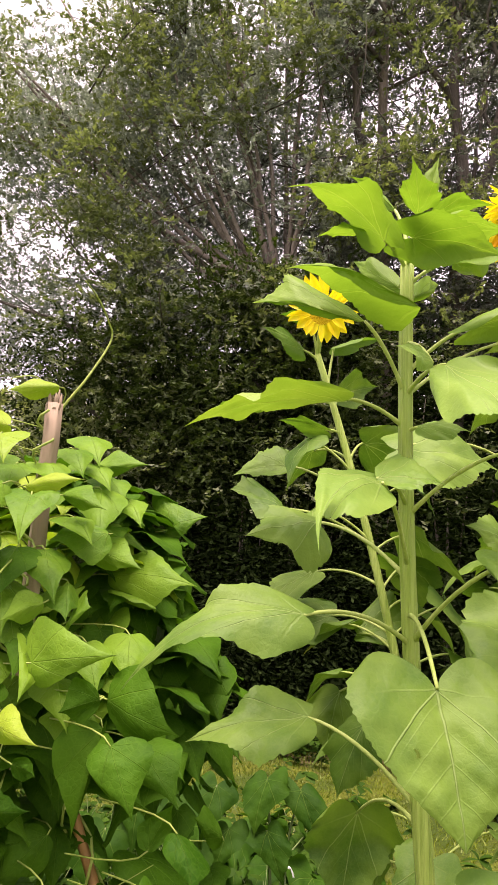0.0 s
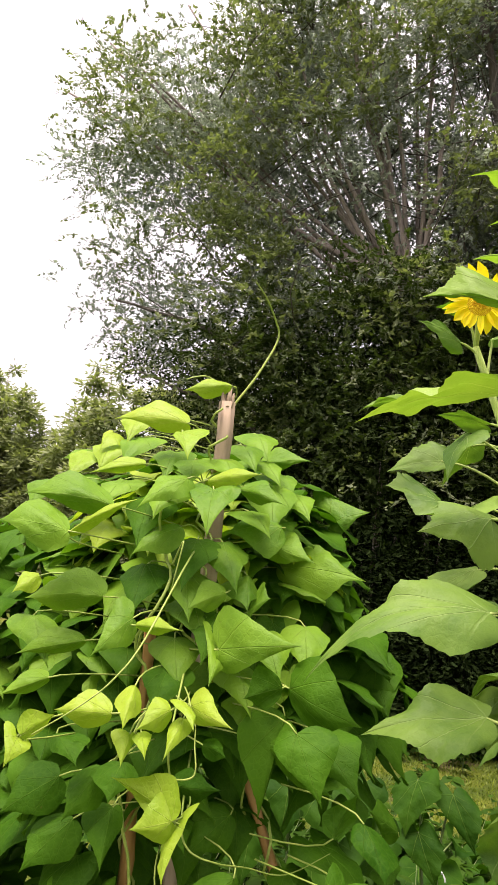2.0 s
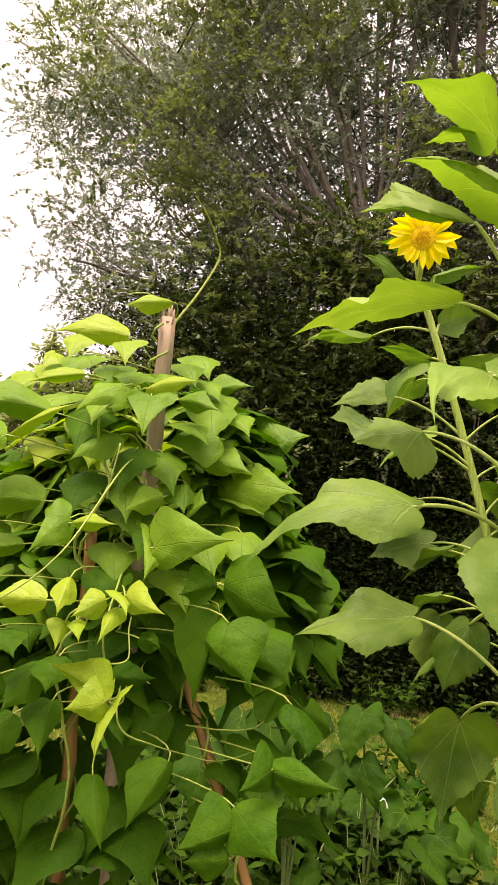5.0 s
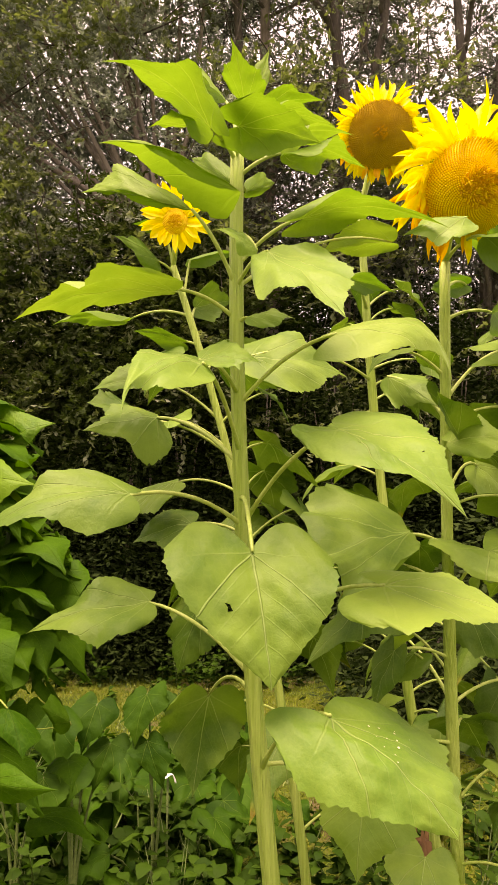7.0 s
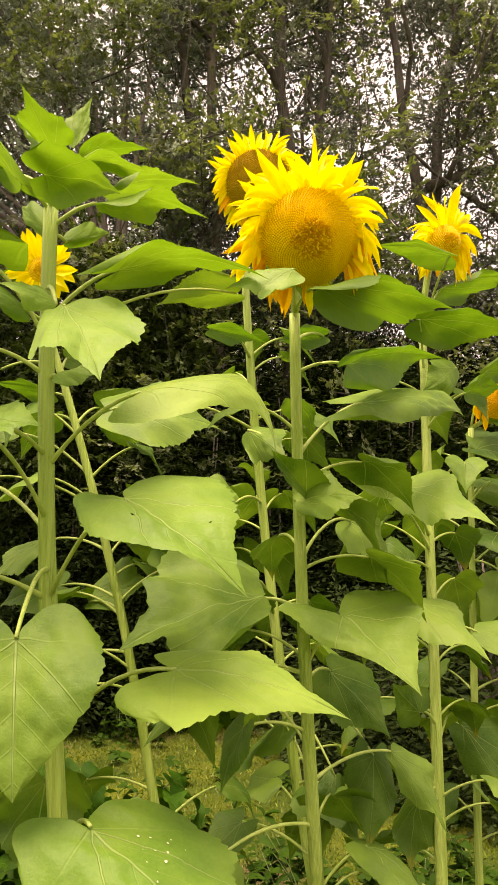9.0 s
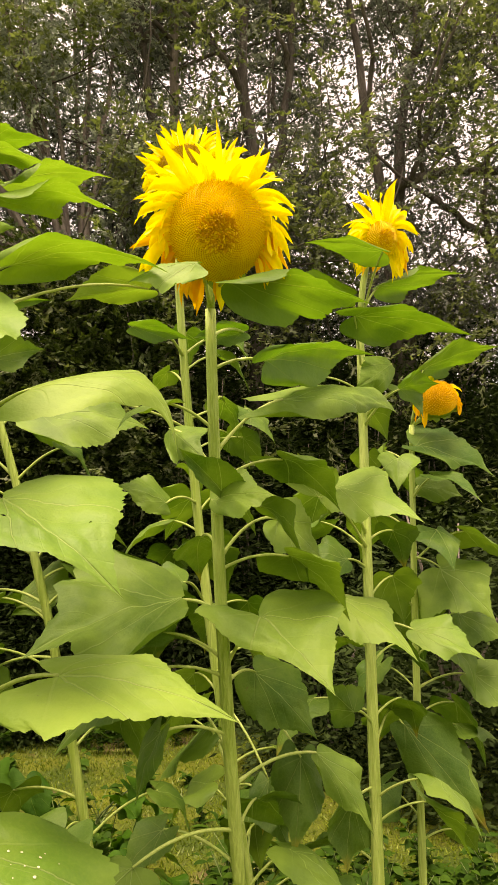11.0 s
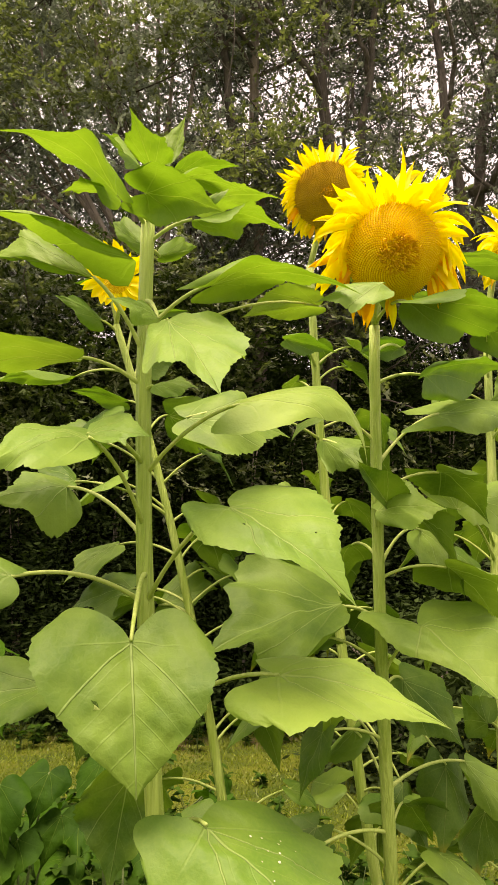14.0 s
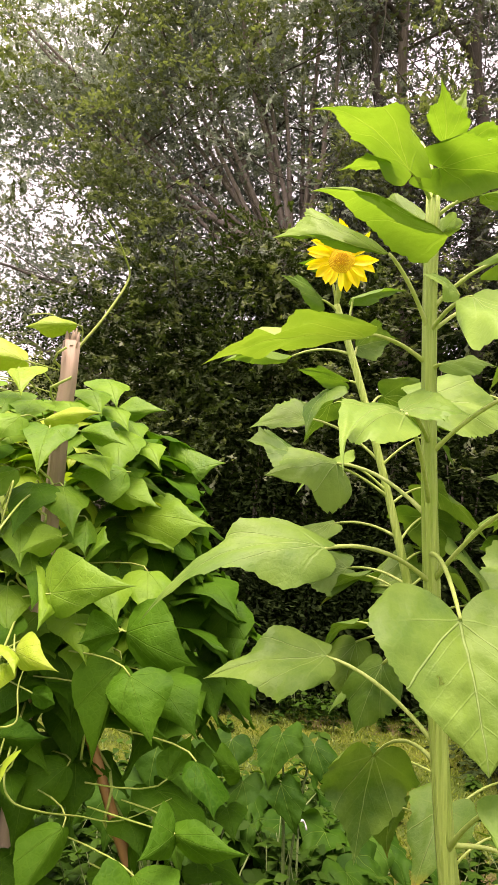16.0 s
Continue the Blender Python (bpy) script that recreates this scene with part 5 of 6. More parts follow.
vine_leaf((-0.462, 0.743, 1.605), (-0.458, 0.711, 1.572), (-0.483, 0.740, 1.621), (-0.441, 0.746, 1.591), M_BEANYOUNG)
vine_leaf((-0.380, 0.910, 1.765), (-0.423, 0.858, 1.705), (-0.415, 0.917, 1.792), (-0.378, 0.895, 1.722))
vine_leaf((-0.362, 0.882, 1.757), (-0.270, 0.856, 1.759), (-0.326, 0.884, 1.774), (-0.321, 0.878, 1.745), M_BEANYOUNG)
vine_leaf((-0.369, 1.044, 2.119), (-0.515, 1.030, 2.122), (-0.437, 1.065, 2.165), (-0.421, 1.041, 2.102), M_BEANYOUNG)
vine_leaf((-0.365, 1.010, 2.095), (-0.327, 0.954, 2.035), (-0.377, 0.997, 2.085), (-0.315, 1.019, 2.099), M_BEANYOUNG)
vine_leaf((-0.314, 1.124, 2.213), (-0.406, 1.097, 2.196), (-0.361, 1.125, 2.227), (-0.361, 1.114, 2.184), M_BEANYOUNG)
vine_leaf((-0.430, 1.004, 2.032), (-0.526, 0.972, 2.007), (-0.475, 1.004, 2.044), (-0.477, 1.000, 2.013), M_BEANYOUNG)
vine_leaf((-0.329, 0.965, 2.004), (-0.393, 0.909, 1.944), (-0.377, 0.958, 2.003), (-0.323, 0.948, 1.967))
vine_leaf((-0.454, 0.938, 1.948), (-0.628, 0.933, 1.962), (-0.554, 0.969, 2.006), (-0.529, 0.941, 1.938))
vine_leaf((-0.508, 0.893, 1.898), (-0.640, 0.885, 1.909), (-0.587, 0.923, 1.953), (-0.544, 0.879, 1.863))
vine_leaf((-0.510, 0.901, 1.896), (-0.393, 0.922, 1.962), (-0.465, 0.922, 1.941), (-0.466, 0.915, 1.908), M_BEANYOUNG)
vine_leaf((-0.352, 1.019, 1.923), (-0.420, 0.962, 1.865), (-0.422, 1.008, 1.914), (-0.360, 0.991, 1.872))
vine_leaf((-0.302, 0.998, 2.007), (-0.196, 0.985, 2.018), (-0.256, 1.005, 2.030), (-0.256, 0.993, 1.990), M_BEANYOUNG)
vine_leaf((-0.259, 1.057, 1.998), (-0.162, 1.016, 1.970), (-0.214, 1.063, 2.019), (-0.216, 1.044, 1.971))
vine_leaf((-0.192, 1.129, 1.937), (-0.294, 1.101, 1.919), (-0.262, 1.137, 1.955), (-0.212, 1.094, 1.879))
vine_leaf((-0.457, 0.946, 1.792), (-0.595, 0.923, 1.778), (-0.525, 0.974, 1.838), (-0.542, 0.937, 1.762))
vine_leaf((-0.486, 0.953, 1.715), (-0.599, 0.922, 1.684), (-0.556, 0.956, 1.729), (-0.535, 0.950, 1.688))
vine_leaf((-0.520, 0.906, 1.656), (-0.588, 0.871, 1.625), (-0.562, 0.903, 1.663), (-0.550, 0.901, 1.628))
vine_leaf((-0.238, 1.074, 1.844), (-0.214, 1.006, 1.785), (-0.290, 1.045, 1.812), (-0.209, 1.055, 1.810))
vine_leaf((-0.223, 1.038, 1.782), (-0.182, 1.037, 1.809), (-0.203, 1.072, 1.836), (-0.219, 1.034, 1.768))
vine_leaf((-0.508, 0.958, 1.491), (-0.592, 0.919, 1.429), (-0.568, 0.956, 1.501), (-0.510, 0.947, 1.434), M_BEANOLD_SHADE)
vine_leaf((-0.476, 0.963, 1.428), (-0.538, 0.915, 1.351), (-0.542, 0.952, 1.413), (-0.465, 0.950, 1.372), M_BEANOLD_SHADE)
vine_leaf((-0.406, 0.962, 1.457), (-0.394, 0.909, 1.379), (-0.455, 0.948, 1.436), (-0.386, 0.961, 1.433), M_BEANOLD_SHADE)
vine_leaf((-0.423, 0.943, 1.520), (-0.463, 0.896, 1.445), (-0.472, 0.930, 1.499), (-0.419, 0.931, 1.462), M_BEANOLD_SHADE)
vine_leaf((-0.384, 0.929, 1.538), (-0.382, 0.888, 1.486), (-0.430, 0.915, 1.517), (-0.351, 0.927, 1.513), M_BEANOLD_SHADE)
vine_leaf((-0.307, 0.951, 1.509), (-0.211, 0.928, 1.522), (-0.267, 0.952, 1.541), (-0.261, 0.949, 1.488), M_BEANOLD_SHADE)
vine_leaf((-0.268, 1.213, 1.909), (-0.128, 1.158, 1.873), (-0.190, 1.223, 1.938), (-0.200, 1.186, 1.868))
vine_leaf((-0.680, 1.258, 2.092), (-0.739, 1.228, 2.069), (-0.715, 1.255, 2.097), (-0.686, 1.239, 2.049))
vine_leaf((-0.611, 1.213, 2.131), (-0.613, 1.163, 2.077), (-0.628, 1.205, 2.129), (-0.567, 1.199, 2.098), M_BEANYOUNG)
vine_leaf((-0.256, 1.008, 1.813), (-0.310, 0.966, 1.782), (-0.301, 1.015, 1.829), (-0.278, 0.991, 1.779))
vine_leaf((-0.625, 1.010, 1.814), (-0.652, 0.968, 1.781), (-0.659, 1.006, 1.817), (-0.623, 0.996, 1.783), M_BEANYOUNG)
vine_leaf((-0.257, 0.953, 1.576), (-0.209, 0.926, 1.568), (-0.232, 0.948, 1.589), (-0.240, 0.953, 1.553))
vine_leaf((-0.493, 0.907, 1.571), (-0.432, 0.871, 1.537), (-0.491, 0.891, 1.549), (-0.435, 0.912, 1.569))
vine_leaf((-0.660, 1.222, 2.086), (-0.665, 1.138, 2.009), (-0.705, 1.204, 2.072), (-0.601, 1.215, 2.072), M_BEANYOUNG)
vine_leaf((-0.606, 1.222, 2.107), (-0.595, 1.138, 2.029), (-0.651, 1.204, 2.092), (-0.549, 1.215, 2.092), M_BEANYOUNG)
vine_leaf((-0.515, 1.171, 2.112), (-0.520, 1.090, 2.037), (-0.558, 1.154, 2.098), (-0.462, 1.165, 2.098))
vine_leaf((-0.412, 1.100, 2.073), (-0.397, 1.022, 2.004), (-0.452, 1.083, 2.059), (-0.364, 1.095, 2.060))
vine_leaf((-0.310, 1.222, 2.109), (-0.252, 1.138, 2.037), (-0.354, 1.204, 2.095), (-0.261, 1.215, 2.094))
vine_leaf((-0.285, 1.273, 2.087), (-0.210, 1.186, 2.016), (-0.330, 1.255, 2.073), (-0.235, 1.266, 2.073))
vine_leaf((-0.258, 1.324, 2.065), (-0.196, 1.235, 1.993), (-0.304, 1.305, 2.050), (-0.207, 1.316, 2.050))
vine_leaf((-0.358, 1.069, 2.052), (-0.335, 0.993, 1.988), (-0.396, 1.053, 2.040), (-0.312, 1.064, 2.040))
vine_leaf((-0.659, 1.171, 2.028), (-0.656, 1.090, 1.956), (-0.702, 1.154, 2.014), (-0.603, 1.165, 2.015))
vine_leaf((-0.216, 1.324, 2.022), (-0.158, 1.235, 1.955), (-0.262, 1.305, 2.008), (-0.167, 1.316, 2.009))
vine_leaf((-0.501, 1.069, 2.009), (-0.502, 0.993, 1.944), (-0.540, 1.053, 1.996), (-0.451, 1.064, 1.997))
vine_leaf((-0.325, 1.141, 2.068), (-0.266, 1.061, 2.002), (-0.366, 1.123, 2.055), (-0.277, 1.135, 2.055))
vine_leaf((-0.382, 1.018, 1.986), (-0.378, 0.945, 1.927), (-0.419, 1.002, 1.974), (-0.338, 1.014, 1.975))
vine_leaf((-0.695, 1.120, 2.008), (-0.688, 1.042, 1.939), (-0.736, 1.103, 1.994), (-0.639, 1.115, 1.995))
vine_leaf((-0.252, 1.100, 1.963), (-0.185, 1.022, 1.909), (-0.291, 1.083, 1.951), (-0.209, 1.095, 1.953))
vine_leaf((-0.545, 1.222, 2.173), (-0.537, 1.138, 2.091), (-0.590, 1.204, 2.158), (-0.489, 1.215, 2.157), M_BEANYOUNG)
vine_leaf((-0.310, 1.324, 2.153), (-0.255, 1.235, 2.074), (-0.357, 1.305, 2.138), (-0.257, 1.316, 2.137))
vine_leaf((-0.337, 1.067, 1.903), (-0.326, 0.975, 1.808), (-0.380, 1.044, 1.879), (-0.280, 1.055, 1.880), M_BEANOLD_SHADE)
vine_leaf((-0.294, 1.087, 1.902), (-0.231, 0.994, 1.811), (-0.337, 1.064, 1.877), (-0.238, 1.075, 1.878))
vine_leaf((-0.350, 1.056, 1.845), (-0.303, 0.965, 1.760), (-0.392, 1.033, 1.822), (-0.294, 1.045, 1.823))
vine_leaf((-0.272, 1.018, 1.778), (-0.271, 0.949, 1.696), (-0.313, 1.000, 1.756), (-0.221, 1.013, 1.759), M_BEANOLD_SHADE)
vine_leaf((-0.334, 1.056, 1.796), (-0.269, 0.965, 1.717), (-0.376, 1.033, 1.773), (-0.279, 1.045, 1.775))
vine_leaf((-0.354, 1.038, 1.725), (-0.313, 0.969, 1.649), (-0.396, 1.020, 1.703), (-0.300, 1.033, 1.706))
vine_leaf((-0.344, 0.998, 1.683), (-0.338, 0.930, 1.608), (-0.384, 0.980, 1.662), (-0.293, 0.993, 1.665), M_BEANOLD_SHADE)
vine_leaf((-0.246, 1.079, 1.684), (-0.195, 1.008, 1.612), (-0.289, 1.060, 1.662), (-0.195, 1.073, 1.665))
vine_leaf((-0.227, 1.100, 1.634), (-0.196, 1.027, 1.564), (-0.270, 1.080, 1.613), (-0.176, 1.093, 1.617))
vine_leaf((-0.416, 1.026, 1.850), (-0.398, 0.937, 1.761), (-0.457, 1.003, 1.827), (-0.359, 1.015, 1.828), M_BEANOLD_SHADE)
vine_leaf((-0.196, 1.069, 1.748), (-0.148, 0.998, 1.673), (-0.239, 1.050, 1.726), (-0.146, 1.063, 1.729))
vine_leaf((-0.135, 1.120, 1.760), (-0.111, 1.046, 1.679), (-0.180, 1.101, 1.738), (-0.086, 1.113, 1.740))
vine_leaf((-0.432, 1.056, 1.977), (-0.413, 0.965, 1.874), (-0.474, 1.033, 1.951), (-0.372, 1.045, 1.951), M_BEANOLD_SHADE)
vine_leaf((-0.619, 0.998, 1.743), (-0.536, 0.930, 1.665), (-0.660, 0.980, 1.720), (-0.559, 0.993, 1.723))
vine_leaf((-0.245, 1.231, 2.028), (-0.206, 1.128, 1.915), (-0.294, 1.205, 2.000), (-0.185, 1.216, 1.999))
vine_leaf((-0.194, 0.965, 1.387), (-0.238, 0.909, 1.296), (-0.260, 0.950, 1.364), (-0.197, 0.956, 1.338))
vine_leaf((-0.072, 0.921, 1.319), (-0.150, 0.890, 1.290), (-0.118, 0.932, 1.363), (-0.102, 0.917, 1.282))
vine_leaf((-0.322, 0.966, 1.348), (-0.271, 0.907, 1.259), (-0.342, 0.944, 1.311), (-0.287, 0.963, 1.318))
vine_leaf((-0.247, 1.110, 1.426), (-0.310, 1.067, 1.364), (-0.311, 1.105, 1.431), (-0.249, 1.098, 1.370), M_BEANOLD_SHADE)
vine_leaf((0.002, 0.953, 1.501), (0.040, 0.906, 1.440), (-0.013, 0.935, 1.477), (0.054, 0.946, 1.463))
vine_leaf((-0.017, 0.923, 1.411), (0.094, 0.896, 1.405), (0.018, 0.922, 1.432), (0.020, 0.919, 1.378))
vine_leaf((-0.017, 0.923, 1.411), (-0.060, 0.890, 1.384), (-0.041, 0.928, 1.448), (-0.024, 0.919, 1.379))
vine_leaf((-0.073, 0.932, 1.347), (0.010, 0.885, 1.297), (-0.005, 0.926, 1.358), (-0.073, 0.917, 1.287))
vine_leaf((-0.047, 0.989, 1.461), (-0.012, 0.992, 1.529), (-0.064, 0.993, 1.495), (-0.016, 1.006, 1.486))
vine_leaf((-0.074, 0.922, 1.277), (-0.140, 0.898, 1.272), (-0.110, 0.923, 1.301), (-0.104, 0.917, 1.243))
vine_leaf((0.036, 1.244, 1.401), (-0.019, 1.236, 1.432), (-0.001, 1.255, 1.449), (0.015, 1.245, 1.379))
vine_leaf((-0.169, 1.007, 1.577), (-0.044, 0.965, 1.524), (-0.124, 1.011, 1.614), (-0.114, 0.997, 1.527))

# the rest of the vine's leaves: a few shapes, hung all over its body
SHAPES = []
for i in range(13):
    g = blade((0, 0, 0), (0.134, 0, 0), 0.116, 0, 0.05 + 0.008 * i, 0.08 + 0.02 * (i % 3), 900 + i, BEAN_OUTLINE, 0.17, 0.06, 14, 8, 0.004, curl=0.04, rough=0.09)
    SHAPES.append(mesh_of("leaf", *g[:2], M_BEANOLD_SHADE if i > 8 else M_BEANYOUNG if i > 5 else M_BEANLEAF, g[2]))


def vine_radius(z):
    return 0.12 + 0.52 * (1 - math.exp(-(2.12 - z) * 3.4)) if z < 2.12 else 0.08


def hung(p, out, down, spin, scale, me):
    """A leaf at p whose tip hangs by so many degrees and whose face looks outwards."""
    flat = Vector((out.x, out.y, 0)).normalized()
    a = (flat * math.cos(radians(down)) + Vector((0, 0, -math.sin(radians(down))))).normalized()
    a = Matrix.Rotation(radians(spin), 3, flat) @ a
    s = a.cross(Vector((0, 0, 1))).normalized()
    nn = s.cross(a)
    m = Matrix((a, -s, nn)).transposed().to_4x4()
    return Matrix.Translation(p) @ m @ Matrix.Scale(scale, 4)


R = random.Random(77)
spots = []
for i in range(2600):
    second = R.random() < 0.3
    top = 1.92 if second else 2.1
    z = 0.5 + (top - 0.5) * R.random() ** 0.75
    ang = R.uniform(-math.pi, math.pi)
    if math.sin(ang) > 0.1 and R.random() < 0.85:
        continue
    r = vine_radius(z + 2.1 - top) * R.uniform(0.72, 0.98)
    out = Vector((math.cos(ang), math.sin(ang), 0))
    p = Vector(((-0.95 if second else -0.47) + 0.84 * r * out.x, 1.52 + 0.78 * r * out.y, z))
    if p.x > 0.03 - 0.1 * R.random() or (p.x > -0.23 and z < 1.48 and R.random() < 0.85) or (p.x > -0.8 and z < 1.4 and R.random() < 0.6):
        continue
    m = hung(p, (out + Vector((R.uniform(-0.8, 0.8), R.uniform(-1.6, 0.1), 0))).normalized(), R.uniform(30, 88) if z < 1.95 else R.uniform(15, 65), R.uniform(-75, 75), R.uniform(0.6, 1.3), SHAPES[0])
    # Skins darken downwards, so the vine's lower shade is put into the colour.
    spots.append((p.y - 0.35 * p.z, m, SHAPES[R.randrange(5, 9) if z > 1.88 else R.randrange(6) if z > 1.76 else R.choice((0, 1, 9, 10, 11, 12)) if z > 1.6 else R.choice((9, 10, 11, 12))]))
spots.sort(key=lambda s: s[0])
for _, m, me in spots[:230]:
    part("leaf", me, vine, "", m)
# All inner leaves take the dark skin: shade inside the vine, as colour.
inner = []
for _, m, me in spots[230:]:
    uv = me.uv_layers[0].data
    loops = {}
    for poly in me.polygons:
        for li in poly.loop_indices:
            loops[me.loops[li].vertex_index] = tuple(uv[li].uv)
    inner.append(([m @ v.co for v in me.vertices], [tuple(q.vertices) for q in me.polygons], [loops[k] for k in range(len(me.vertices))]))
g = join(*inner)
tagged(part("inner_leaves", mesh_of("inner_leaves", g[0], g[1], M_BEANOLD_SHADE, g[2]), vine), kind="stuff")


def twining(pts, r, seed, turns=6, wide=0.018):
    """A thin stem that winds round a line."""
    rng = random.Random(seed)
    arc = [Vector(p) for p in pts]
    out = []
    n = 60
    for i in range(n):
        t = i / (n - 1) * (len(arc) - 1)
        k = min(int(t), len(arc) - 2)
        q = arc[k].lerp(arc[k + 1], t - k)
        a = 2 * math.pi * turns * i / n + rng.uniform(-0.2, 0.2)
        out.append(q + Vector((math.cos(a), math.sin(a), 0)) * wide * rng.uniform(0.8, 1.2))
    part("vine_stem", mesh_of("vine_stem", *tube(out, [r] * n, 6, 0.0, seed)[:2], M_BEANSTEM), vine)


twining([(0.319, 1.239, 0.1), (-0.354, 1.187, 1.726)], 0.003, 1, 9)
twining([(0.319, 1.239, 0.1), (-0.012, 1.213, 0.9), (-0.354, 1.187, 1.726)], 0.0026, 2, 7, 0.022)
twining([(-0.55, 1.35, 0.1), (-0.43, 1.1, 1.75)], 0.003, 3, 9)
twining([(-0.50, 1.3, 0.3), (-0.40, 0.98, 1.5), (-0.36, 1.0, 2.0)], 0.0028, 4, 5, 0.02)
twining([(-0.369, 1.090, 1.5), (-0.329, 1.127, 2.164)], 0.0026, 5, 10, 0.017)


def runner(pts, r=0.0016, name="tendril"):
    arc = [Vector(p) for p in pts]
    fine = []
    for i in range(len(arc) - 1):
        p0, p1, p2, p3 = arc[max(i - 1, 0)], arc[i], arc[i + 1], arc[min(i + 2, len(arc) - 1)]
        for k in range(8):
            t = k / 8
            fine.append(0.5 * ((2 * p1) + (p2 - p0) * t + (2 * p0 - 5 * p1 + 4 * p2 - p3) * t * t + (3 * p1 - p0 - 3 * p2 + p3) * t ** 3))
    fine.append(arc[-1])
    n = len(fine)
    part(name, mesh_of(name, *tube(fine, [r * (1.25 - 0.7 * i / n) for i in range(n)], 6)[:2], M_BEANSTEM), vine)


runner([(-0.334, 1.150, 2.135), (-0.320, 1.170, 2.184), (-0.279, 1.180, 2.249), (-0.244, 1.200, 2.334), (-0.247, 1.180, 2.370), (-0.253, 1.120, 2.396), (-0.259, 1.060, 2.404)], 0.0024)
runner([(-0.36, 1.150, 1.90), (-0.311, 0.950, 1.857), (-0.310, 0.800, 1.744), (-0.329, 0.760, 1.698), (-0.362, 0.740, 1.663), (-0.426, 0.720, 1.617)], 0.0015)
runner([(-0.336, 0.950, 1.855), (-0.308, 0.920, 1.894), (-0.318, 0.920, 1.838), (-0.328, 0.930, 1.800)], 0.0015)
runner([(-0.33, 1.05, 1.70), (-0.274, 0.850, 1.612), (-0.271, 0.850, 1.558), (-0.251, 0.840, 1.554), (-0.229, 0.840, 1.565), (-0.236, 0.850, 1.602), (-0.254, 0.900, 1.613), (-0.30, 1.02, 1.60)], 0.0015)
runner([(-0.32, 1.08, 1.53), (-0.264, 0.900, 1.483), (-0.243, 0.880, 1.449), (-0.205, 0.900, 1.430), (-0.184, 1.000, 1.391), (-0.130, 1.050, 1.372), (-0.08, 1.2, 1.36)], 0.0015)
runner([(-0.334, 1.150, 2.213), (-0.373, 1.150, 2.239), (-0.392, 1.120, 2.231), (-0.402, 1.100, 2.220)], 0.0015)

# ---- bed behind the sunflowers ----
def taro(at, scale, seed, leaves=6):
    ob = thing("taro_plant", at, "low garden plant with broad wavy bright green leaves", "garden plant", "garden plants in the bed")
    rng = random.Random(seed)
    o = Vector(at)
    for i in range(leaves):
        a = 6.283 * (i + rng.uniform(-0.3, 0.3)) / leaves
        reach = rng.uniform(0.12, 0.3) * scale
        h = rng.uniform(0.25, 0.55) * scale
        b = o + Vector((math.cos(a) * reach, math.sin(a) * reach, h))
        t = b + Vector((math.cos(a) * 0.16, math.sin(a) * 0.16 - 0.05, -rng.uniform(0.08, 0.22))) * scale
        g = blade(b, t, 0.22 * scale, rng.uniform(-25, 25), 0.12, 0.15, seed + i, SUN_OUTLINE, 0.25, 0.2, 22, 10, 0.02, rough=0.4)
        lf = part("leaf", mesh_of("leaf", *g[:2], M_TARO, g[2]), ob)
        part("stalk", mesh_of("stalk", *tube(bend(o, o + Vector((0, 0, h * 0.7)), b, 6), [0.008, 0.007, 0.006, 0.005, 0.005, 0.004], 6)[:2], M_WEEDSTEM), lf)
    return ob


R = random.Random(31)
for i in range(11):
    taro((-1.5 + 0.19 * i + R.uniform(-0.1, 0.1), R.uniform(3.5, 4.4), 0), R.uniform(0.8, 1.15), 600 + 20 * i, 9)
for i in range(4):
    taro((-0.4 + 0.2 * i, R.uniform(2.8, 3.3), 0), R.uniform(0.8, 1.05), 900 + 20 * i)


def broad_plant(at, seed, tops):
    """Upright stalks that each hold one large wavy leaf hanging towards the path."""
    ob = thing("garden_plant", at, "upright garden plant with large quilted mid-green leaves on thin stalks", "garden plant", "garden plants in the bed")
    rng = random.Random(seed)
    o = Vector(at)
    for i, (x, z, size) in enumerate(tops):
        b = Vector((x, at[1] + rng.uniform(-0.08, 0.12), z))
        t = b + Vector((rng.uniform(-0.12, 0.12), -0.09, -0.24)) * size
        half = Vector((0.12, rng.uniform(-0.04, 0.04), rng.uniform(-0.03, 0.03))) * size
        c = b.lerp(t, 0.25) + Vector((0, -0.02, 0))
        g = spanned(b, t, c - half, c + half, None, 0.1, seed + i, SUN_OUTLINE, 0.25, 0.07, 0.25, 0.02, 26, 12, quilt=0.035)
        lf = part("leaf", mesh_of("leaf", *g[:2], M_TARO, g[2]), ob)
        part("stalk", mesh_of("stalk", *tube(bend(o, o + Vector((0, 0, z * 0.7)), b, 7), [0.009, 0.008, 0.007, 0.006, 0.005, 0.005, 0.004], 6)[:2], M_WEEDSTEM), lf)


broad_plant((-0.5, 2.92, 0), 2100, ((-0.51, 0.96, 1.0), (-0.65, 0.80, 1.1), (-0.38, 0.74, 0.9)))
broad_plant((-0.26, 2.88, 0), 2200, ((-0.36, 0.98, 1.0), (-0.19, 1.0, 0.8), (-0.13, 0.84, 0.75), (-0.28, 0.78, 0.85)))
broad_plant((0.06, 2.95, 0), 2300, ((0.02, 1.04, 0.85), (0.03, 0.86, 0.75), (0.16, 1.0, 0.8)))


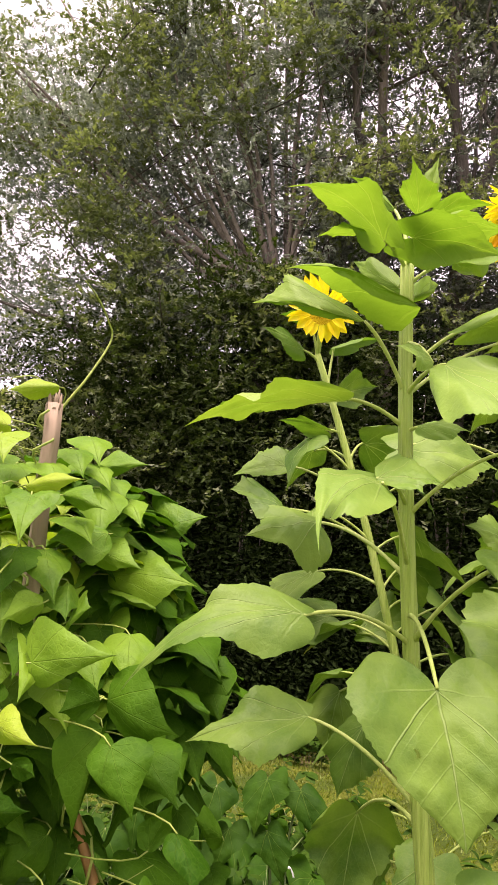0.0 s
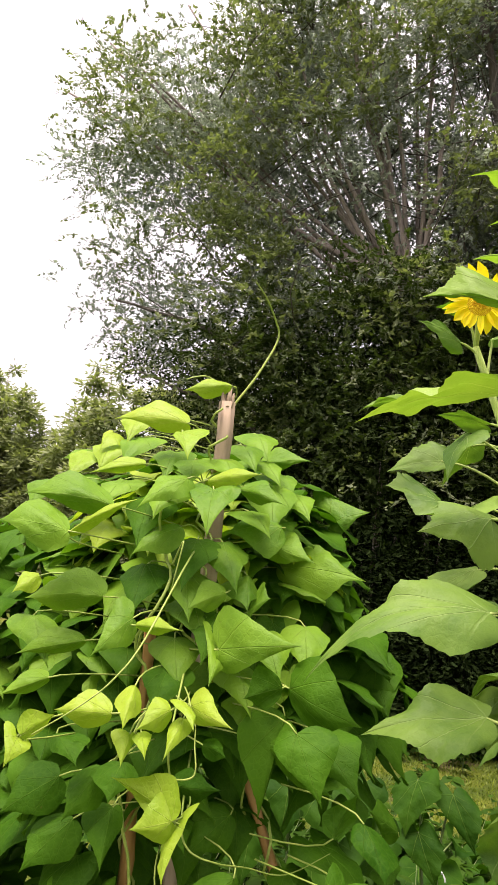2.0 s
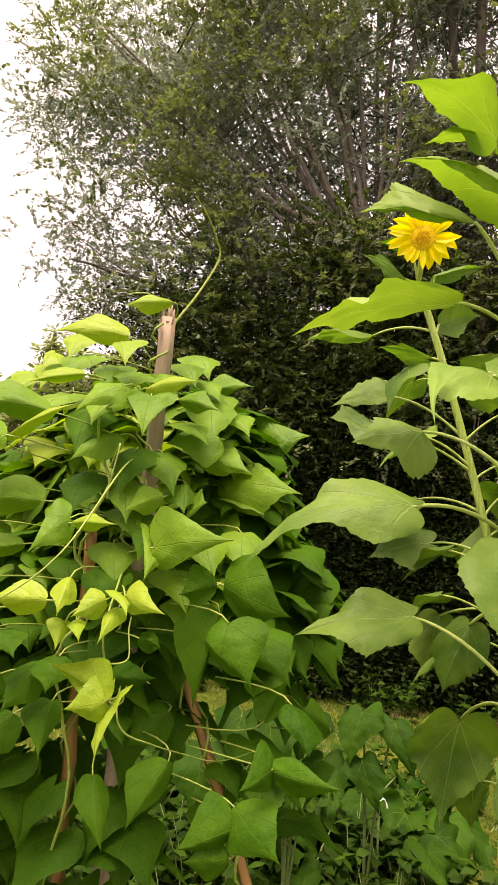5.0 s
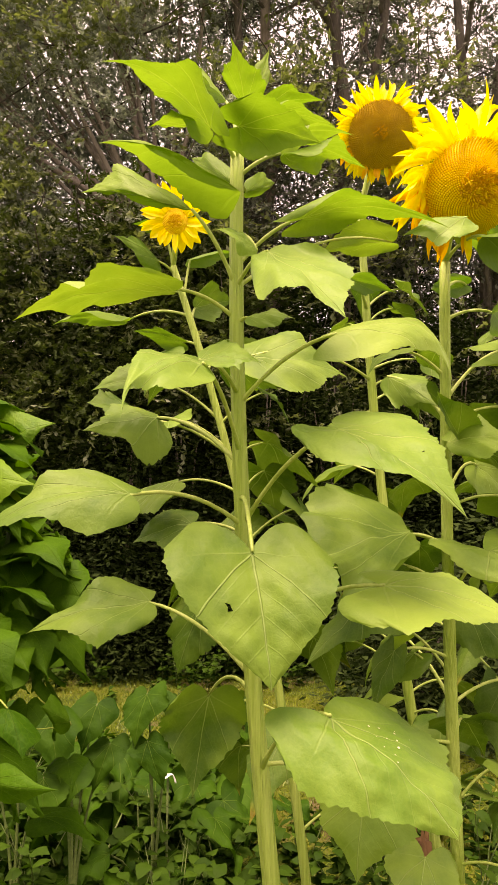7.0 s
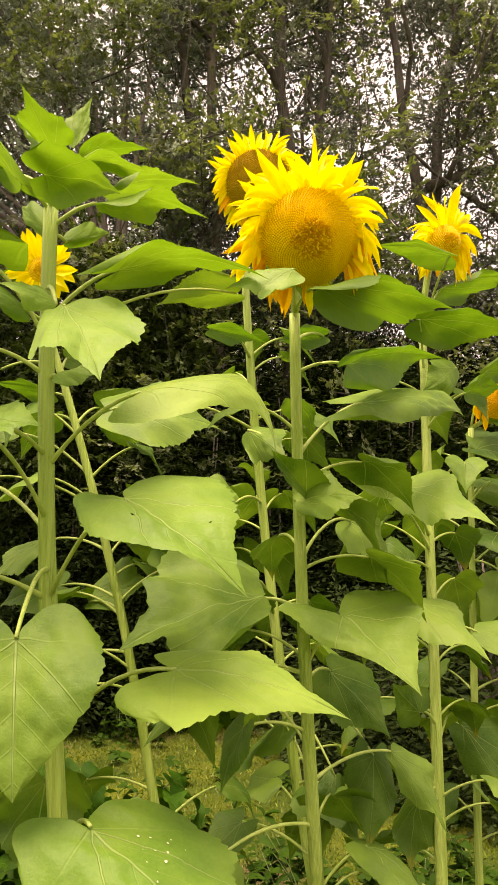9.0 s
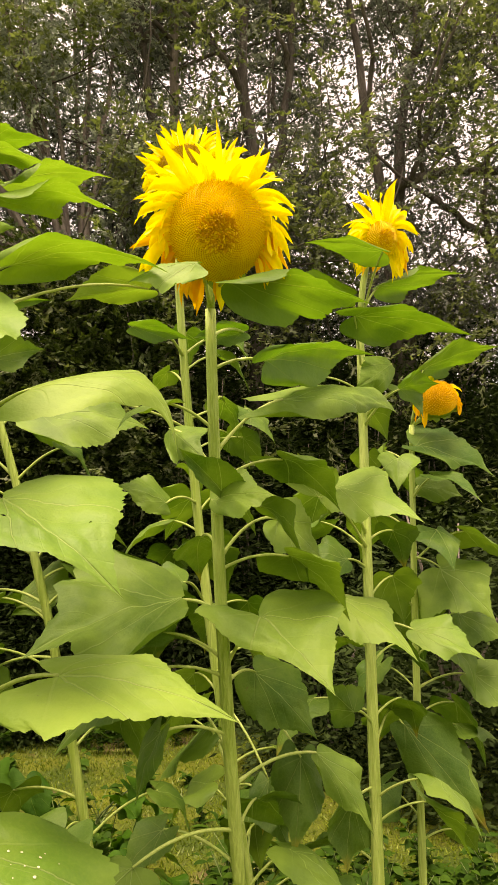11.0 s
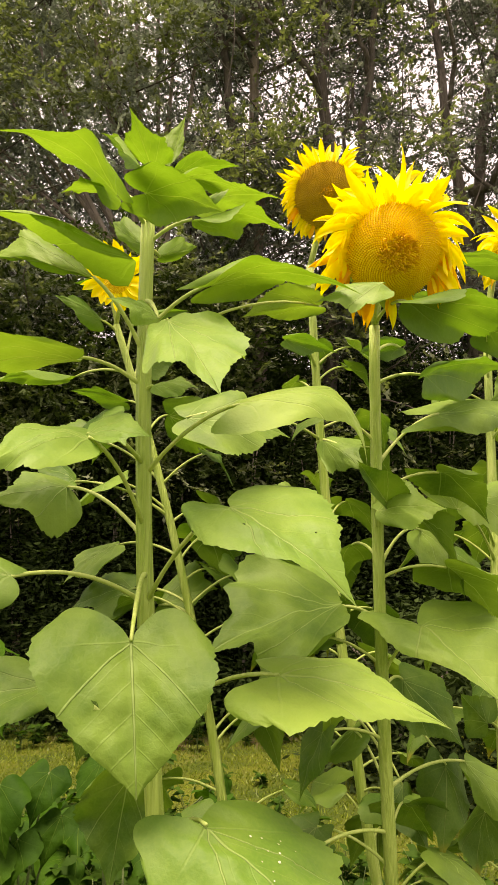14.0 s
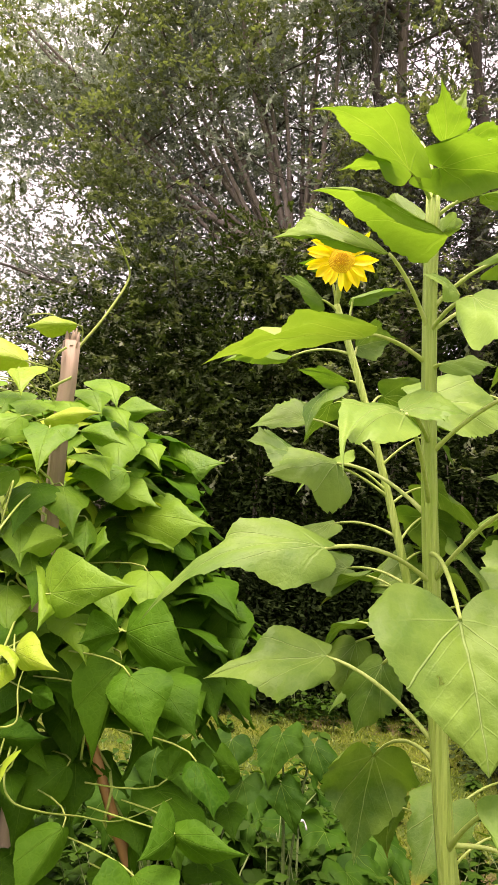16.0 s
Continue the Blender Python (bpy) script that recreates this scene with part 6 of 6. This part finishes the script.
def weed(at, h, seed, count=14, width=0.35, label="small leafy weed growing in the bed", mat=None):
    ob = thing("weed", at, label, "weed", "weeds in the bed")
    rng = random.Random(seed)
    o = Vector(at)
    stems, pieces = [], []
    for s in range(3):
        a = rng.uniform(0, 6.28)
        top = o + Vector((math.cos(a) * h * 0.35, math.sin(a) * h * 0.35, h * rng.uniform(0.7, 1.1)))
        line = bend(o, o + Vector((0, 0, h * 0.5)), top, 7)
        stems.append(tube(line, [0.004, 0.0038, 0.0035, 0.003, 0.0026, 0.002, 0.0015], 5))
        for k in range(count):
            q = line[rng.randrange(1, 7)]
            d = rng.uniform(0, 6.28)
            ln = rng.uniform(0.05, 0.1)
            tip = q + Vector((math.cos(d) * ln, math.sin(d) * ln, rng.uniform(-0.4, 0.3) * ln))
            pieces.append(blade(q, tip, ln * width * 1.3, rng.uniform(-30, 30), 0.1, 0.1, seed + k, LANCE_OUTLINE, 0.0, 0.05, 5, 2, 0.0))
    v, f, _ = join(*stems)
    part("stem", mesh_of("stem", v, f, M_WEEDSTEM), ob)
    v, f, _ = join(*pieces)
    tagged(part("foliage", mesh_of("foliage", v, f, mat or M_WEED), ob), kind="stuff")


for i in range(150):
    weed((R.uniform(-1.6, 0.45), R.uniform(2.6, 4.5), 0), R.uniform(0.3, 0.62), 1200 + 30 * i, 16, 0.5)
for i in range(70):
    weed((R.uniform(0.4, 2.6), R.uniform(2.8, 4.2), 0), R.uniform(0.12, 0.35), 8200 + 30 * i, 12, 0.45)
for i in range(60):
    weed((R.uniform(-2.4, 4.6), R.uniform(7.2, 8.3), 0), R.uniform(0.2, 0.42), 9900 + 30 * i, 14, 0.5, "low dark ground cover along the edge of the lawn")
for i in range(45):
    weed((R.uniform(-2.2, 4.0), R.uniform(4.7, 8.2), 0), R.uniform(0.08, 0.2), 5300 + 30 * i, 9, 0.45, "low broad weed growing in the lawn")
for i in range(8):
    weed((R.uniform(0.9, 2.6), R.uniform(2.4, 3.2), 0), R.uniform(0.5, 0.8), 3300 + 30 * i, 16)

# a dry, split stump beside the sunflower's foot, and a scrap of white plastic
stump = thing("dry_stalk", (0.855, 1.77, 0), "dry reddish brown split plant stalk beside a sunflower stem", "dead stalk")
part("bark", mesh_of("bark", *tube([(0.855, 1.77, 0), (0.856, 1.765, 0.45), (0.852, 1.76, 0.8), (0.846, 1.755, 0.955)], [0.034, 0.033, 0.03, 0.025], 11, 0.24, 4)[:2], M_DRY), stump)
for k, (dx, dy, top) in enumerate(((-0.017, -0.008, 1.02), (0.004, -0.016, 0.99), (0.016, 0.004, 1.0), (-0.006, 0.012, 1.035))):
    part("splinter", mesh_of("splinter", *tube([(0.85 + dx, 1.757 + dy, 0.72), (0.847 + dx * 1.15, 1.756 + dy * 1.15, 0.9), (0.843 + dx * 1.5, 1.755 + dy, top)], [0.009, 0.011, 0.002], 5, 0.2, 60 + k)[:2], M_DRY), stump)
n = Net("white_plastic")
M_PLASTIC = n.finish(n.mix(n.noise(30.0), rgb(0.6, 0.6, 0.58), rgb(0.8, 0.8, 0.8)), 0.5)
scrap = thing("plastic_scrap", (0.104, 3.1, 0), "crumpled scrap of white plastic caught on a stick in the bed", "litter")
part("sheet", mesh_of("sheet", *(g := blade((0.074, 3.1, 0.644), (0.144, 3.12, 0.614), 0.03, 20, 0.3, 0.4, 8, LANCE_OUTLINE, 0.0, 0.3, 8, 6, 0.0))[:2], M_PLASTIC, g[2]), scrap)
part("stick", mesh_of("stick", *tube([(0.104, 3.11, 0), (0.104, 3.11, 0.634)], [0.006, 0.005], 6)[:2], M_WEEDSTEM), scrap)

# broad shrub beside the lawn
for at, h, s in (((2.9, 5.2, 0), 2.3, 1), ((3.9, 5.6, 0), 2.6, 2), ((2.2, 6.4, 0), 1.6, 3)):
    shrub(at, 0.75, 0.6, h, 110, 800 + s, "broad-leaved dark green shrub beside the lawn", M_SHADED_LOW, 0.085)
